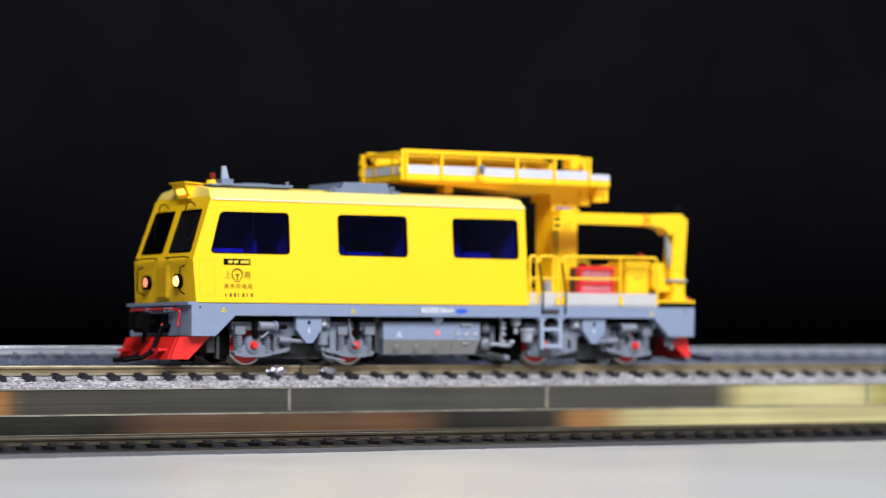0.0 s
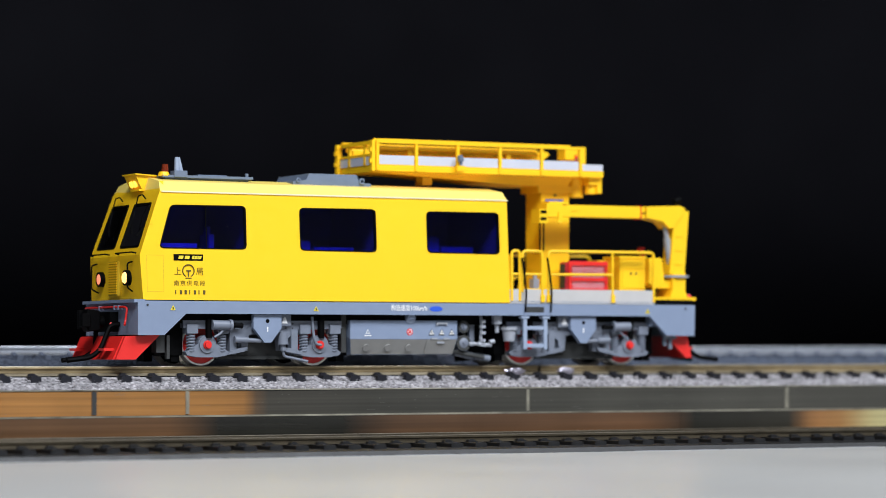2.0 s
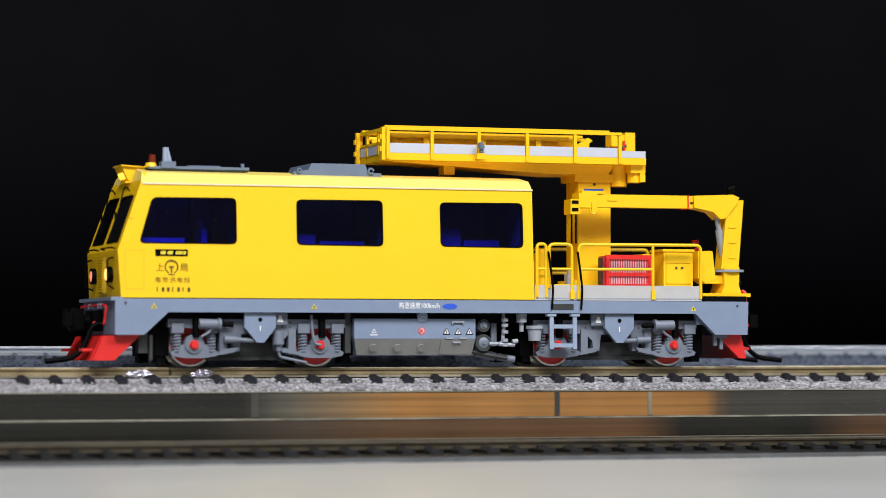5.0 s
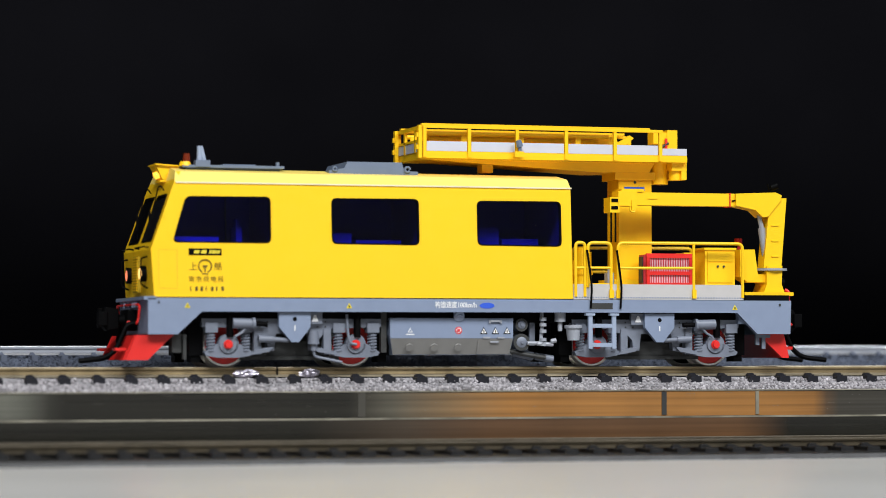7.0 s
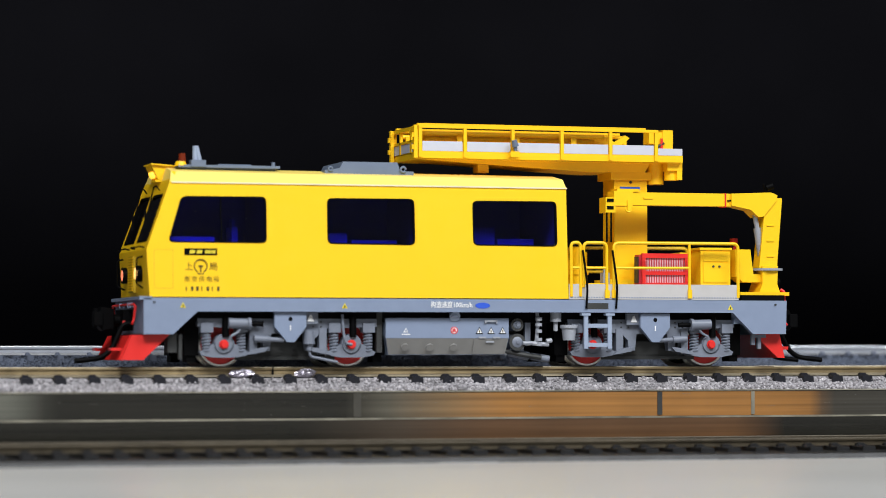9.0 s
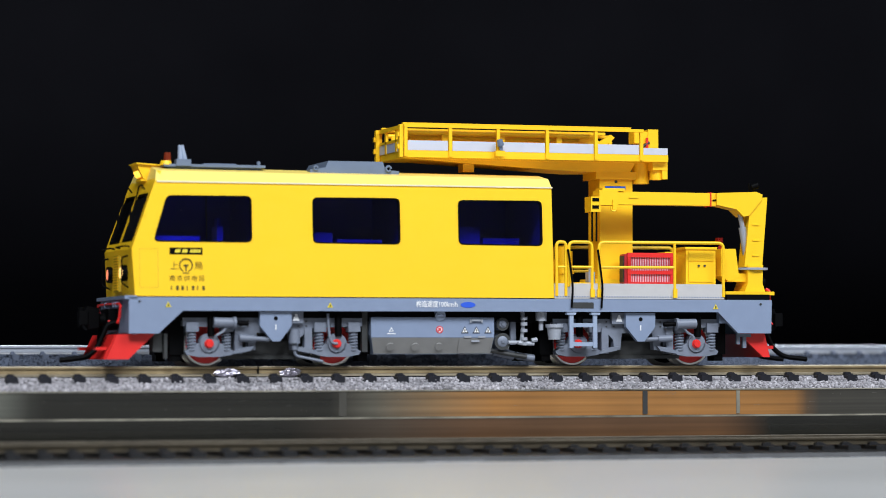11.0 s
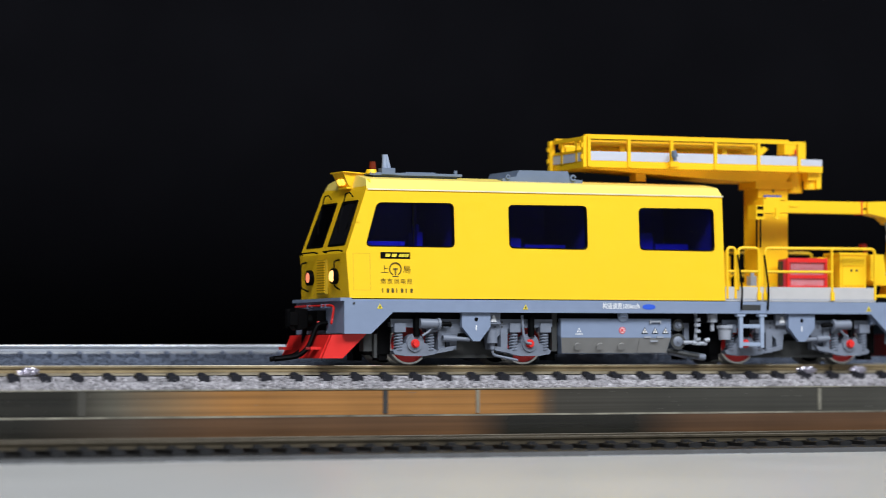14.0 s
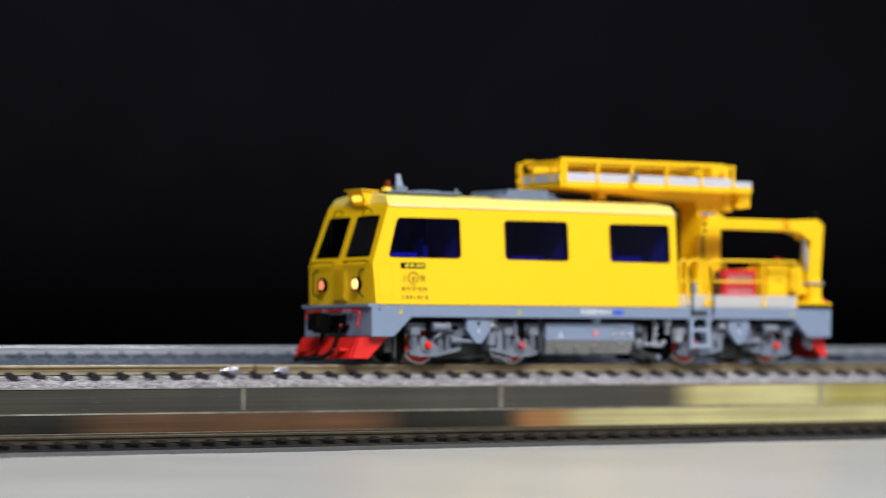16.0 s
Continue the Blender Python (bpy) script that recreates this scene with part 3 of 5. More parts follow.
    for x, y in ((-54.0, -4.0),):
        part("driver_seat", boxes((x - 0.8, x + 0.5, y - 2.6, y + 2.6, 24, 29.4), (x - 0.5, x + 0.2, y - 1.2, y + 1.2, 29.2, 31.2), (x - 4, x + 1, y - 3, y + 3, 23, 24.4), (x - 2, x - 1, y - 0.5, y + 0.5, 16.5, 23)),
             BLUE, CAR, "blue driver's seat with a headrest", bevel=0.3)
    for x0, x1, z in ((-35.4, -29.5, 28.4), (-28.5, -18.5, 27.0), (-3.4, 3.5, 30.0), (4.2, 12.5, 27.6)):
        part("bench_seat", boxes((x0, x1, -6, 6, 16.5, z)), BLUE, CAR, "blue cabin bench", bevel=0.5)
    # access panel outline on the side
    o = [(-73.0, 24.2), (-69.2, 24.2), (-69.2, 16.3), (-73.0, 16.3)]
    part("panel_joint", moved(ring(grown(o, 0.09), o, -15.52, -15.3), lambda c: Vector((c.x, c.y + lean(c.z), c.z))), SEAM, CAR)


def cab_front():
    part("front_lip", moved(boxes((-76.2, -73.6, -15.6, 15.6, 13.9, 14.6)), lambda c: c), GREY, CAR, "grey lip over the buffer beam", bevel=0.2)
    grille = part("grille", boxes((-75.0, -74.3, -2.7, 2.7, 15.6, 23.2)), SEAM, CAR, "yellow slatted grille")
    for i in range(13):
        part("slat", boxes((-75.25, -74.9, -2.5, 2.5, 15.95 + i * 0.56, 16.25 + i * 0.56)), YELLOW, grille)
    for y in (-7.9, 7.9):
        bm = rod(bmesh.new(), (-74.2, y, 19.4), (-75.4, y, 19.4), 1.7, 20)
        h = part("headlamp", bm, BLACK, CAR, "round headlamp in a black bezel", smooth=True)
        bm = rod(bmesh.new(), (-75.2, y - 0.2, 19.4), (-75.75 if y < 0 else -75.45, y - 0.2, 19.4), 1.4, 18, 1.1)
        part("lens", bm, LAMP if y < 0 else TAIL, h, "warm lit headlamp lens" if y < 0 else "dim reddish lamp lens", smooth=True)
        s = math.copysign(1, y)
        part("handrail", tube(bmesh.new(), bent([(-74.6, y + 2.6 * s, 22.9), (-75.9, y + 2.9 * s, 22.6), (-75.9, y + 2.9 * s, 17.2), (-74.4, y + 2.2 * s, 16.4)], 0.6), 0.17), BLACK, CAR, "bent black front handrail", smooth=True)
        part("handrail", tube(bmesh.new(), bent([(-74.7, y - 5, 24.7), (-75.7, y - 5, 24.9), (-75.7, y + 5, 24.9), (-74.7, y + 5, 24.7)], 0.6), 0.17), BLACK, CAR, "bent black front handrail", smooth=True)
        yy = y * 0.86
        part("wiper", tube(bmesh.new(), bent([(-70.6, yy - 1.5, 36.8), (-71.2, yy - 1.2, 37.8), (-71.3, yy + 1.2, 37.6), (-72.0, yy + 1.4, 34.2), (-73.4, yy + 0.4, 30)], 0.5), 0.15), BLACK, CAR, "thin black wiper", smooth=True)
        part("wiper_blade", boxes((-73.5, -73.1, yy - 0.2, yy + 0.1, 29, 32.5)), BLACK, CAR)
    hood = bmesh.new()
    prism(hood, [(-71.6, 42.4), (-70.1, 39.3), (-69.2, 39.1), (-66.2, 41.2), (-65.5, 42.0)], -4.6, 2.2)
    ho = part("lamp_hood", hood, YELLOW, CAR, "yellow roof lamp hood", bevel=0.15)
    lip = bmesh.new()
    prism(lip, [(-71.8, 42.62), (-71.8, 42.38), (-65.4, 41.98), (-65.4, 42.25)], -5.2, 2.8)
    part("visor", lip, YELLOW, ho)
    for y in (-3.2, -1.2):
        part("roof_lamp", rod(bmesh.new(), (-70.3, y + 0.7, 40.6), (-71.1, y + 0.7, 40.2), 0.75, 14), ROOF_LAMP, ho, "lit amber roof lamp", smooth=True)
    part("bracket", boxes((-70.7, -69.4, -4.6, 0.6, 38.8, 39.2)), YELLOW, ho)


def coupler(x, s):
    """Coupler, hoses and red cocks at one end; s: which way it points."""
    k = bmesh.new()
    rod(k, (x, 0, 9.8), (x + 4.5 * s, 0, 9.8), 1.3, 12)
    prism(k, [(x + 3.5 * s, 8.0), (x + 3.5 * s, 12.2), (x + 6.2 * s, 12.6), (x + 6.8 * s, 11.4), (x + 6.8 * s, 8.6), (x + 6.0 * s, 7.6)], -2.4, 1.2)
    prism(k, [(x + 6.0 * s, 8.6), (x + 6.0 * s, 11.6), (x + 8.0 * s, 11.6), (x + 8.0 * s, 8.6)], -3.2, -1.2)
    rod(k, (x + 6.6 * s, 1.6, 8.2), (x + 6.6 * s, 1.6, 12.4), 0.8, 10)
    part("coupler", k, BLACK, CAR, "black knuckle coupler", bevel=0.15)
    part("draft_box", boxes((min(x, x + 2 * s), max(x, x + 2 * s), -4.2, 4.2, 7.6, 12.0)), BLACK, CAR, bevel=0.3)
    for y, d in ((-5.0, 2.0), (3.5, 0.0)):
        part("hose", tube(bmesh.new(), bent([(x, y, 9.2), (x + 2.2 * s, y, 9.0), (x + (2.6 + d) * s, y - 0.4, 3.6), (x + (5 + d) * s, y - 0.6, 1.9), (x + (10.5 + d) * s, y - 0.8, 1.3)], 2.4, 5), 0.55), BLACK, CAR, "black rubber brake hose", smooth=True)
    part("cock", tube(bmesh.new(), bent([(x, -3.5, 8.0), (x + 1.4 * s, -3.5, 8.4), (x + 2.0 * s, -5.0, 9.4)], 0.5), 0.35), RED, CAR, "small red brake cock", smooth=True)
    part("uncoupling_bar", tube(bmesh.new(), bent([(x + 0.5 * s, 13.5, 11.0), (x + 0.9 * s, 13.5, 13.0), (x + 0.9 * s, -10.0, 13.0), (x + 0.9 * s, -11.8, 12.6), (x + 1.1 * s, -11.2, 9.8), (x + 1.6 * s, -12.0, 9.0)], 0.6), 0.26), RED, CAR, "thin red uncoupling bar", smooth=True)
    for y in (-7, -4.5, 4.5):
        part("bar_bracket", boxes((min(x, x + 1.2 * s), max(x, x + 1.2 * s), y - 0.3, y + 0.3, 12.4, 13.4)), GREY, CAR)


def underframe():
    sk = [(-75.3, 14.3), (-75.3, 6.8), (-69.1, 6.8), (-64.0, 11.5), (55.0, 11.6), (59.7, 7.0), (67.5, 7.0), (67.7, 14.3)]
    s = part("side_sill", prism(bmesh.new(), sk, -15.6, -14.2), GREY, CAR, "blue-grey side sill", bevel=0.12)
    mirrored(s)
    part("buffer_beam", boxes((-75.2, -74.0, -14.2, 14.2, 6.9, 13.9)), GREY, CAR, "grey front buffer beam")
    part("buffer_beam", boxes((66.4, 67.5, -14.2, 14.2, 7.0, 14.2)), GREY, CAR, "grey rear buffer beam")
    # Black instead of dark grey: paints the shadow gap under the sill.
    part("chassis", boxes((-74, 66.4, -12.2, 12.2, 9.4, 14.3)), BLACK, CAR, "chassis floor, black to paint the shadow below the sill")
    part("centre_beam", boxes((-20, 8, -7, 7, 3.5, 9.6), (-63, -24, -5.8, 5.8, 2.2, 9.6), (18, 57, -5.8, 5.8, 2.2, 9.6)), DARK, CAR, "dark drive gear case")
    part("frame_cap", boxes((57.2, 67.3, -15.3, 15.3, 14.3, 15.5)), BLACK, CAR, "black rear deck edge")
    # snow ploughs
    bm = bmesh.new()
    prism(bm, [(-69.4, 6.8), (-77.4, 6.6), (-79.6, 1.5), (-75.0, 1.5)], -13.6, -12.6)
    prism(bm, [(-77.6, 6.6), (-76.6, 6.6), (-78.9, 1.5), (-80.0, 1.5)], -12.6, 12.6)
    prism(bm, [(-69.4, 6.8), (-77.4, 6.6), (-79.6, 1.5), (-75.0, 1.5)], 12.6, 13.6)
    pl = part("snow_plough", bm, RED, CAR, "red snow plough under the buffer beam", bevel=0.12)
    part("plough_step", boxes((-81.2, -78.6, -10.6, -7.4, 3.4, 4.0), (-81.2, -78.6, 7.4, 10.6, 3.4, 4.0)), RED, pl, bevel=0.1)
    bm = bmesh.new()
    prism(bm, [(60.9, 7.0), (67.0, 7.0), (68.2, 1.8), (66.6, 1.8)], -13.2, -12.2)
    prism(bm, [(66.0, 7.0), (67.0, 7.0), (68.2, 1.8), (67.0, 1.8)], -12.2, 12.2)
    pl = part("snow_plough", bm, RED, CAR, "red snow plough under the rear beam", bevel=0.12)
    part("plough_step", boxes((67.5, 70.6, -9.6, -7.2, 3.6, 4.3), (67.5, 70.6, 7.2, 9.6, 3.6, 4.3)), RED, pl, bevel=0.1)
    coupler(-75.4, -1)
    coupler(67.8, 1)
    # fuel tank with canted lower half
    bm = bmesh.new()
    sec = [(-13.6, 10.3), (-13.6, 6.1), (-11.8, 2.5), (0, 2.5), (0, 10.3)]
    a = [bm.verts.new((-23.1 + (0 if z > 5 else 1.0), y, z)) for y, z in sec]
    b = [bm.verts.new((4.2 - (0 if z > 5 else 0.35), y, z)) for y, z in sec]
    bm.faces.new(a), bm.faces.new(b[::-1])
    for i in range(len(a)):
        bm.faces.new((a[i - 1], a[i], b[i], b[i - 1]))
    tk = part("fuel_tank", bm, GREY, CAR, "grey fuel tank with warning stickers", bevel=0.12)
    # Thin plate added over the canted half to carry that bounce tone.
    part("tank_bounce_tint", moved(sheet([(-22.1, 2.6), (-23.05, 6.0), (4.15, 6.0), (3.82, 2.6)], [], 0.12), lambda c: Vector((c.x, -13.64 + (6.1 - c.z) * 0.5 + c.y, c.z))), BOUNCE_GREY, tk, "canted lower tank half, warmer grey painting light bounced off the table")
    part("filler_cap", rod(rod(bmesh.new(), (-8.0, -14.0, 10.2), (-8.0, -13.2, 11.4), 1.0, 14), (-8.0, -14.3, 10.6), (-8.0, -13.7, 10.9), 1.15, 14), HORN, tk, "pale grey filler cap", smooth=True)
    for x in (-18.7, -13.2, -7.9):
        y, z = -12.75, 4.1
        n = Vector((0, -0.894, -0.447))
        part("drain_cover", rod(bmesh.new(), Vector((x, y, z)) - n * 0.1, Vector((x, y, z)) + n * 0.22, 0.85, 16), BOUNCE_GREY, tk, smooth=True)
    part("tank_door", moved(boxes((-3.6, 3.4, -0.24, 0.1, 0.5, 3.6)), lambda c: Vector((c.x, -13.55 + (3.9 - c.z) * 0.49 + c.y, 2.2 + c.z))), BOUNCE_GREY, tk, bevel=0.08)
    part("hinge", boxes((-2.6, -1.0, -13.85, -13.4, 6.0, 6.35), (0.6, 2.2, -13.85, -13.4, 6.0, 6.35)), SILVER, tk)
    part("latch", boxes((-0.9, 0.9, -13.6, -13.1, 5.1, 5.45)), SILVER, tk)
    part("latch", boxes((-1.1, 1.3, -14.1, -13.5, 9.5, 9.9), (-1.3, -1.0, -14.1, -13.5, 9.2, 9.9), (1.2, 1.5, -14.1, -13.5, 9.2, 9.9)), SILVER, tk)
    def triangle(x, z, s, mat, y):
        bm = prism(bmesh.new(), [(x - s, z - s * 0.8), (x + s, z - s * 0.8), (x, z + s)], y - 0.06, y + 0.1)
        return part("warning_sticker", bm, mat, CAR)
    for x in (-2.4, 0.2, 2.8):
        triangle(x, 7.6, 0.82, BLACK, -13.62)
        triangle(x, 7.6, 0.58, WHITE_INK, -13.68)
        part("sticker_mark", boxes((x - 0.12, x + 0.12, -13.78, -13.7, 7.25, 7.8)), INK, CAR)
    triangle(-18.7, 7.7, 0.55, WHITE_INK, -13.62)
    triangle(-18.7, 7.68, 0.3, GREY, -13.68)
    part("sticker_mark", boxes((-19.6, -17.8, -13.66, -13.58, 6.75, 6.95)), WHITE_INK, CAR)
    part("warning_sticker", rod(bmesh.new(), (-8.0, -13.5, 7.7), (-8.0, -13.66, 7.7), 0.8, 20), RED_INK, CAR)
    part("warning_sticker", rod(bmesh.new(), (-8.0, -13.5, 7.7), (-8.0, -13.7, 7.7), 0.58, 20), WHITE_INK, CAR)
    part("sticker_mark", moved(boxes((-0.6, 0.6, -13.76, -13.68, -0.12, 0.12), (-0.3, 0.2, -13.75, -13.68, -0.5, 0.4)), lambda c: Vector((-8 + c.x * 0.7 + c.z * 0.7, c.y, 7.7 + c.x * -0.7 + c.z * 0.7))), RED_INK, CAR)
    for x in (-67.1, -32.6, 54.4):
        triangle(x, 12.75, 0.62, YELLOW_INK, -15.62)
        part("sticker_mark", boxes((x - 0.14, x + 0.14, -15.74, -15.66, 12.4, 12.9)), INK, CAR)
    # air gear between tank and rear bogie
    part("air_reservoir", rod(rod(bmesh.new(), (6.3, -12.8, 8.9), (6.3, -4, 8.9), 1.3, 18), (6.4, -12.9, 5.2), (6.4, -5, 5.2), 1.7, 18), BOGIE, CAR, "grey air reservoirs", smooth=True)
    for z, r in ((8.9, 1.3), (5.2, 1.7)):
        part("reservoir_ring", rod(bmesh.new(), (6.35, -12.7, z), (6.35, -12.95, z), r * 1.08, 18), DARK, CAR, smooth=True)
        part("reservoir_cap", rod(rod(bmesh.new(), (6.35, -12.8, z), (6.35, -13.15, z), r * 0.8, 18, r * 0.55), (6.35, -13.0, z), (6.35, -13.5, z), 0.35, 8), BOGIE, CAR, smooth=True)
    part("air_pipe", tube(bmesh.new(), bent([(7.5, -13.2, 5.0), (10.5, -13.2, 5.0), (11.0, -13.0, 9.0), (11.0, -12.5, 11.5)], 0.6), 0.4), SILVER, CAR, "grey air pipe", smooth=True)
    v = bmesh.new()
    for z in (4.4, 5.4, 7.2, 8.6, 9.8):
        rod(v, (11.0, -13.4, z), (11.0, -13.4, z + 0.7), 0.75, 10)
    rod(v, (9.6, -13.5, 4.9), (13.2, -13.5, 4.7), 0.45, 8)
    rod(v, (12.6, -13.8, 5.4), (13.8, -13.8, 5.6), 0.5, 8)
    part("valve", v, SILVER, CAR, "silver-grey brake valve", smooth=True)
    part("bracket", boxes((8.6, 9.8, -11.5, -10.5, 4.5, 11.5)), BOGIE, CAR)
    part("linkage", tube(bmesh.new(), [(3.6, -11.5, 3.4), (7.5, -12, 2.6), (12, -12, 1.9)], 0.5), DARK, CAR, "dark brake linkage", smooth=True)
    part("brake_cylinder", rod(rod(bmesh.new(), (5, -11, 3.2), (9.5, -11, 2.2), 0.95, 12), (10, -11, 2.2), (14, -11, 1.6), 0.8, 12), BOGIE, CAR, smooth=True)
    part("filter_bowl", rod(rod(bmesh.new(), (15.0, -13, 11.5), (15.0, -13, 9.6), 1.2, 14), (15.0, -13, 9.6), (15.0, -13, 7.6), 0.5, 10), SILVER, CAR, "grey filter bowl", smooth=True)
    part("filter_bowl", rod(rod(bmesh.new(), (17.7, -13.9, 8.2), (17.7, -13.9, 5.6), 1.6, 16, 1.3), (17.7, -13.9, 8.9), (17.7, -13.9, 8.2), 1.9, 16), SILVER, CAR, "grey oil filter bowl", smooth=True)
    part("bracket", boxes((-24.8, -23.6, -12.5, -11, 3, 11.5)), DARK, CAR)
    # hangers beside the ploughs
    part("sand_box", boxes((-69.6, -67.6, -12.2, -9.4, 3.0, 7.0), (-67.4, -66.7, -12.8, -11.6, 1.6, 6.8)), DARK, CAR, "dark sand box behind the plough", bevel=0.2)
    part("step_hanger", boxes((56.0, 58.6, -13.8, -11.6, 9.2, 11.5)), GREY, CAR, "grey hanger box", bevel=0.2)
    part("step_hanger", boxes((60.2, 61.0, -13.6, -12.8, 4.6, 10.2), (60.4, 63.6, -13.55, -12.7, 6.2, 6.9), (61.6, 62.4, -13.7, -12.9, 3.8, 6.3)), BOGIE, CAR, "grey pipe hanger", bevel=0.12)
    # ladder
    lad = part("ladder", boxes((20.5, 21.4, -15.9, -15.2, 3.8, 11.2), (25.9, 26.8, -15.9, -15.2, 3.8, 11.2)), HORN, CAR, "pale grey two-rung ladder", bevel=0.12)
    for z in (4.2, 8.3):
        part("rung", boxes((20.9, 26.5, -15.8, -14.4, z, z + 0.85)), HORN, lad, bevel=0.1)
    for x in (20.9, 26.4):
        part("ladder_cap", boxes((x - 1.0, x + 1.0, -16.1, -14.6, 10.9, 11.4)), HORN, lad, bevel=0.15)
    # Dark plate on the sill paints the shade of a recess that isn't cut.
    part("painted_step_recess", boxes((21.3, 26.1, -15.66, -15.5, 12.3, 13.6)), DARK, CAR, "dark plate painted as a shaded step recess")


def coil(x, y, z0, z1, r):
    bm = bmesh.new()
    n = 7
    pts = [(x + r * math.cos(k * math.tau / 10), y + r * math.sin(k * math.tau / 10), z0 + (z1 - z0) * k / (10 * n)) for k in range(10 * n + 1)]
    tube(bm, pts, 0.26, 5)
    rod(bm, (x, y, z0), (x, y, z1), r * 0.62, 8)
    return bm


def bogie(xa, xb, s):
    """Side frames, axle boxes, springs and links of one bogie between its axles; near side built, far side mirrored."""
    mid = (xa + xb) / 2
    pts = [(xa - 5.6, 10.1), (xa - 5.6, 8.4), (xa + 5.8, 8.0), (xa + 8.2, 5.6), (xa + 8.4, 3.4), (xa + 9.8, 3.4), (xa + 10.2, 7.0), (xb - 10.2, 7.0), (xb - 9.8, 3.4),
           (xb - 8.4, 3.4), (xb - 8.2, 5.6), (xb - 5.8, 8.0), (xb + 5.6, 8.4), (xb + 5.6, 10.1)]
    b = part("bogie", prism(bmesh.new(), pts, -12.6, -10.6), BOGIE, CAR, "grey bogie side frame with springs and axle boxes", bevel=0.15)
    made = [b]
    for x in (xa, xb):
        o = []
        body = rod(bmesh.new(), (x, -13.0, 4.7), (x, -10.5, 4.7), 2.2, 20)
        prism(body, [(x - 5.2, 3.1), (x - 4.8, 2.4), (x - 2.2, 1.95), (x + 2.2, 1.95), (x + 4.8, 2.4), (x + 5.2, 3.1), (x + 2.4, 4.8), (x - 2.4, 4.8)], -13.0, -11.0)
        o.append(part("axle_box", body, BOGIE, b, "grey axle box", bevel=0.1))
        o.append(part("axle_cap", rod(rod(bmesh.new(), (x - 0.2, -12.9, 4.7), (x - 0.2, -14.2, 4.7), 0.88, 10, 0.72), (x - 0.2, -12.9, 4.7), (x - 0.2, -13.6, 4.7), 1.0, 10), RED, b, "red axle cap", smooth=True))
        o.append(part("axle_ring", rod(bmesh.new(), (x - 0.2, -12.9, 4.7), (x - 0.2, -13.35, 4.7), 1.8, 18), BOGIE, b, smooth=True))
        for d in (-3.7, 3.7):
            o.append(part("spring", coil(x + d, -12.2, 2.9, 7.4, 0.86), BOGIE, b, "grey coil spring", smooth=True))
        o.append(part("damper_rod", rod(bmesh.new(), (x + 0.2, -13.2, 6.2), (x + 0.2, -13.2, 10.6), 0.75, 10), BLACK, b, "black vertical damper", smooth=True))
        o.append(part("spring_seat", boxes((x - 5.0, x - 2.4, -13.4, -11, 7.2, 9.2), (x + 2.4, x + 5.0, -13.4, -11, 7.2, 9.2)), BOGIE, b, bevel=0.15))
        o.append(part("brake_hanger", boxes((x + 6.2 * (1 if x == xa else -1) - 0.8, x + 6.2 * (1 if x == xa else -1) + 0.8, -12.9, -10.8, 2.6, 8.0)), BOGIE, b, bevel=0.15))
        o.append(part("brake_foot", prism(bmesh.new(), [(x + q * (1 if x == xa else -1), z) for q, z in ((4.6, 2.5), (8.6, 3.2), (9.4, 4.2), (7.6, 4.0), (5.4, 3.4))], -13.6, -11.2), BOGIE, b, bevel=0.1))
        if x == (xa if s > 0 else xb):
            o.append(part("damper", rod(rod(bmesh.new(), (x + 0.6 * s, -14.0, 9.1), (x + 4.9 * s, -14.0, 9.0), 1.1, 16), (x + 4.7 * s, -14.0, 9.0), (x + 5.3 * s, -14.0, 9.0), 1.35, 16), BOGIE, b, "grey lateral damper", smooth=True))
            o.append(part("damper_piston", rod(bmesh.new(), (x + 5.2 * s, -14.0, 9.0), (x + 8.0 * s, -14.0, 8.9), 0.5, 10), BLACK, b, "black damper piston", smooth=True))
            o.append(part("damper_link", tube(bmesh.new(), [(x + 3.8 * s, -14.1, 8.6), (x + 2.6 * s, -14.1, 7.2), (x + 1.2 * s, -14.0, 6.4)], 0.28), BOGIE, b, smooth=True))
        else:
            o.append(part("sand_pipe", tube(bmesh.new(), bent([(x - 2.2, -13.6, 11.0), (x - 2.0, -13.9, 7.0), (x - 1.6, -14.2, 4.9), (x - 0.2, -14.2, 4.7)], 1.0), 0.3), BOGIE, b, smooth=True))
        o.append(part("rivets", boxes(*[(x + (q + 6.6) * (1 if x == xa else -1) - 0.15, x + (q + 6.6) * (1 if x == xa else -1) + 0.15, -12.75, -12.5, z, z + 0.3) for q in (0, 1.7) for z in (8.3, 9.3)]), DARK, b))
        made += o
    plate = [(mid - 3.4, 11.4), (mid - 3.4, 8.4), (mid - 0.7, 5.2), (mid + 0.9, 5.2), (mid + 3.4, 8.4), (mid + 3.4, 11.4)]
    made.append(part("bolster_plate", prism(bmesh.new(), plate, -14.8, -13.6), GREY, b, "pointed grey bolster plate", bevel=0.2))
    # Raised black disc paints the dark inside of a hole.
    made.append(part("painted_bolt_hole", rod(bmesh.new(), (mid, -14.7, 10.0), (mid, -14.86, 10.0), 0.45, 14), BLACK, b))
    made.append(part("plate_mark", boxes((mid - 0.12, mid + 0.12, -14.88, -14.78, 7.6, 8.7)), WHITE_INK, b))
    made.append(part("stencil", prism(bmesh.new(), [(mid + 3.9 * s, 9.5), (mid + 5.3 * s, 9.5), (mid + 4.8 * s, 10.9), (mid + 4.4 * s, 10.9)], -13.9, -13.75), WHITE_INK, b))
    made.append(part("stencil_plate", boxes((mid + 3.45 * s - 0.05, mid + 6.2 * s, -13.75, -12.8, 9.0, 11.4) if s > 0 else (mid - 6.2, mid - 3.4, -13.75, -12.8, 9.0, 11.4)), BOGIE, b, bevel=0.1))
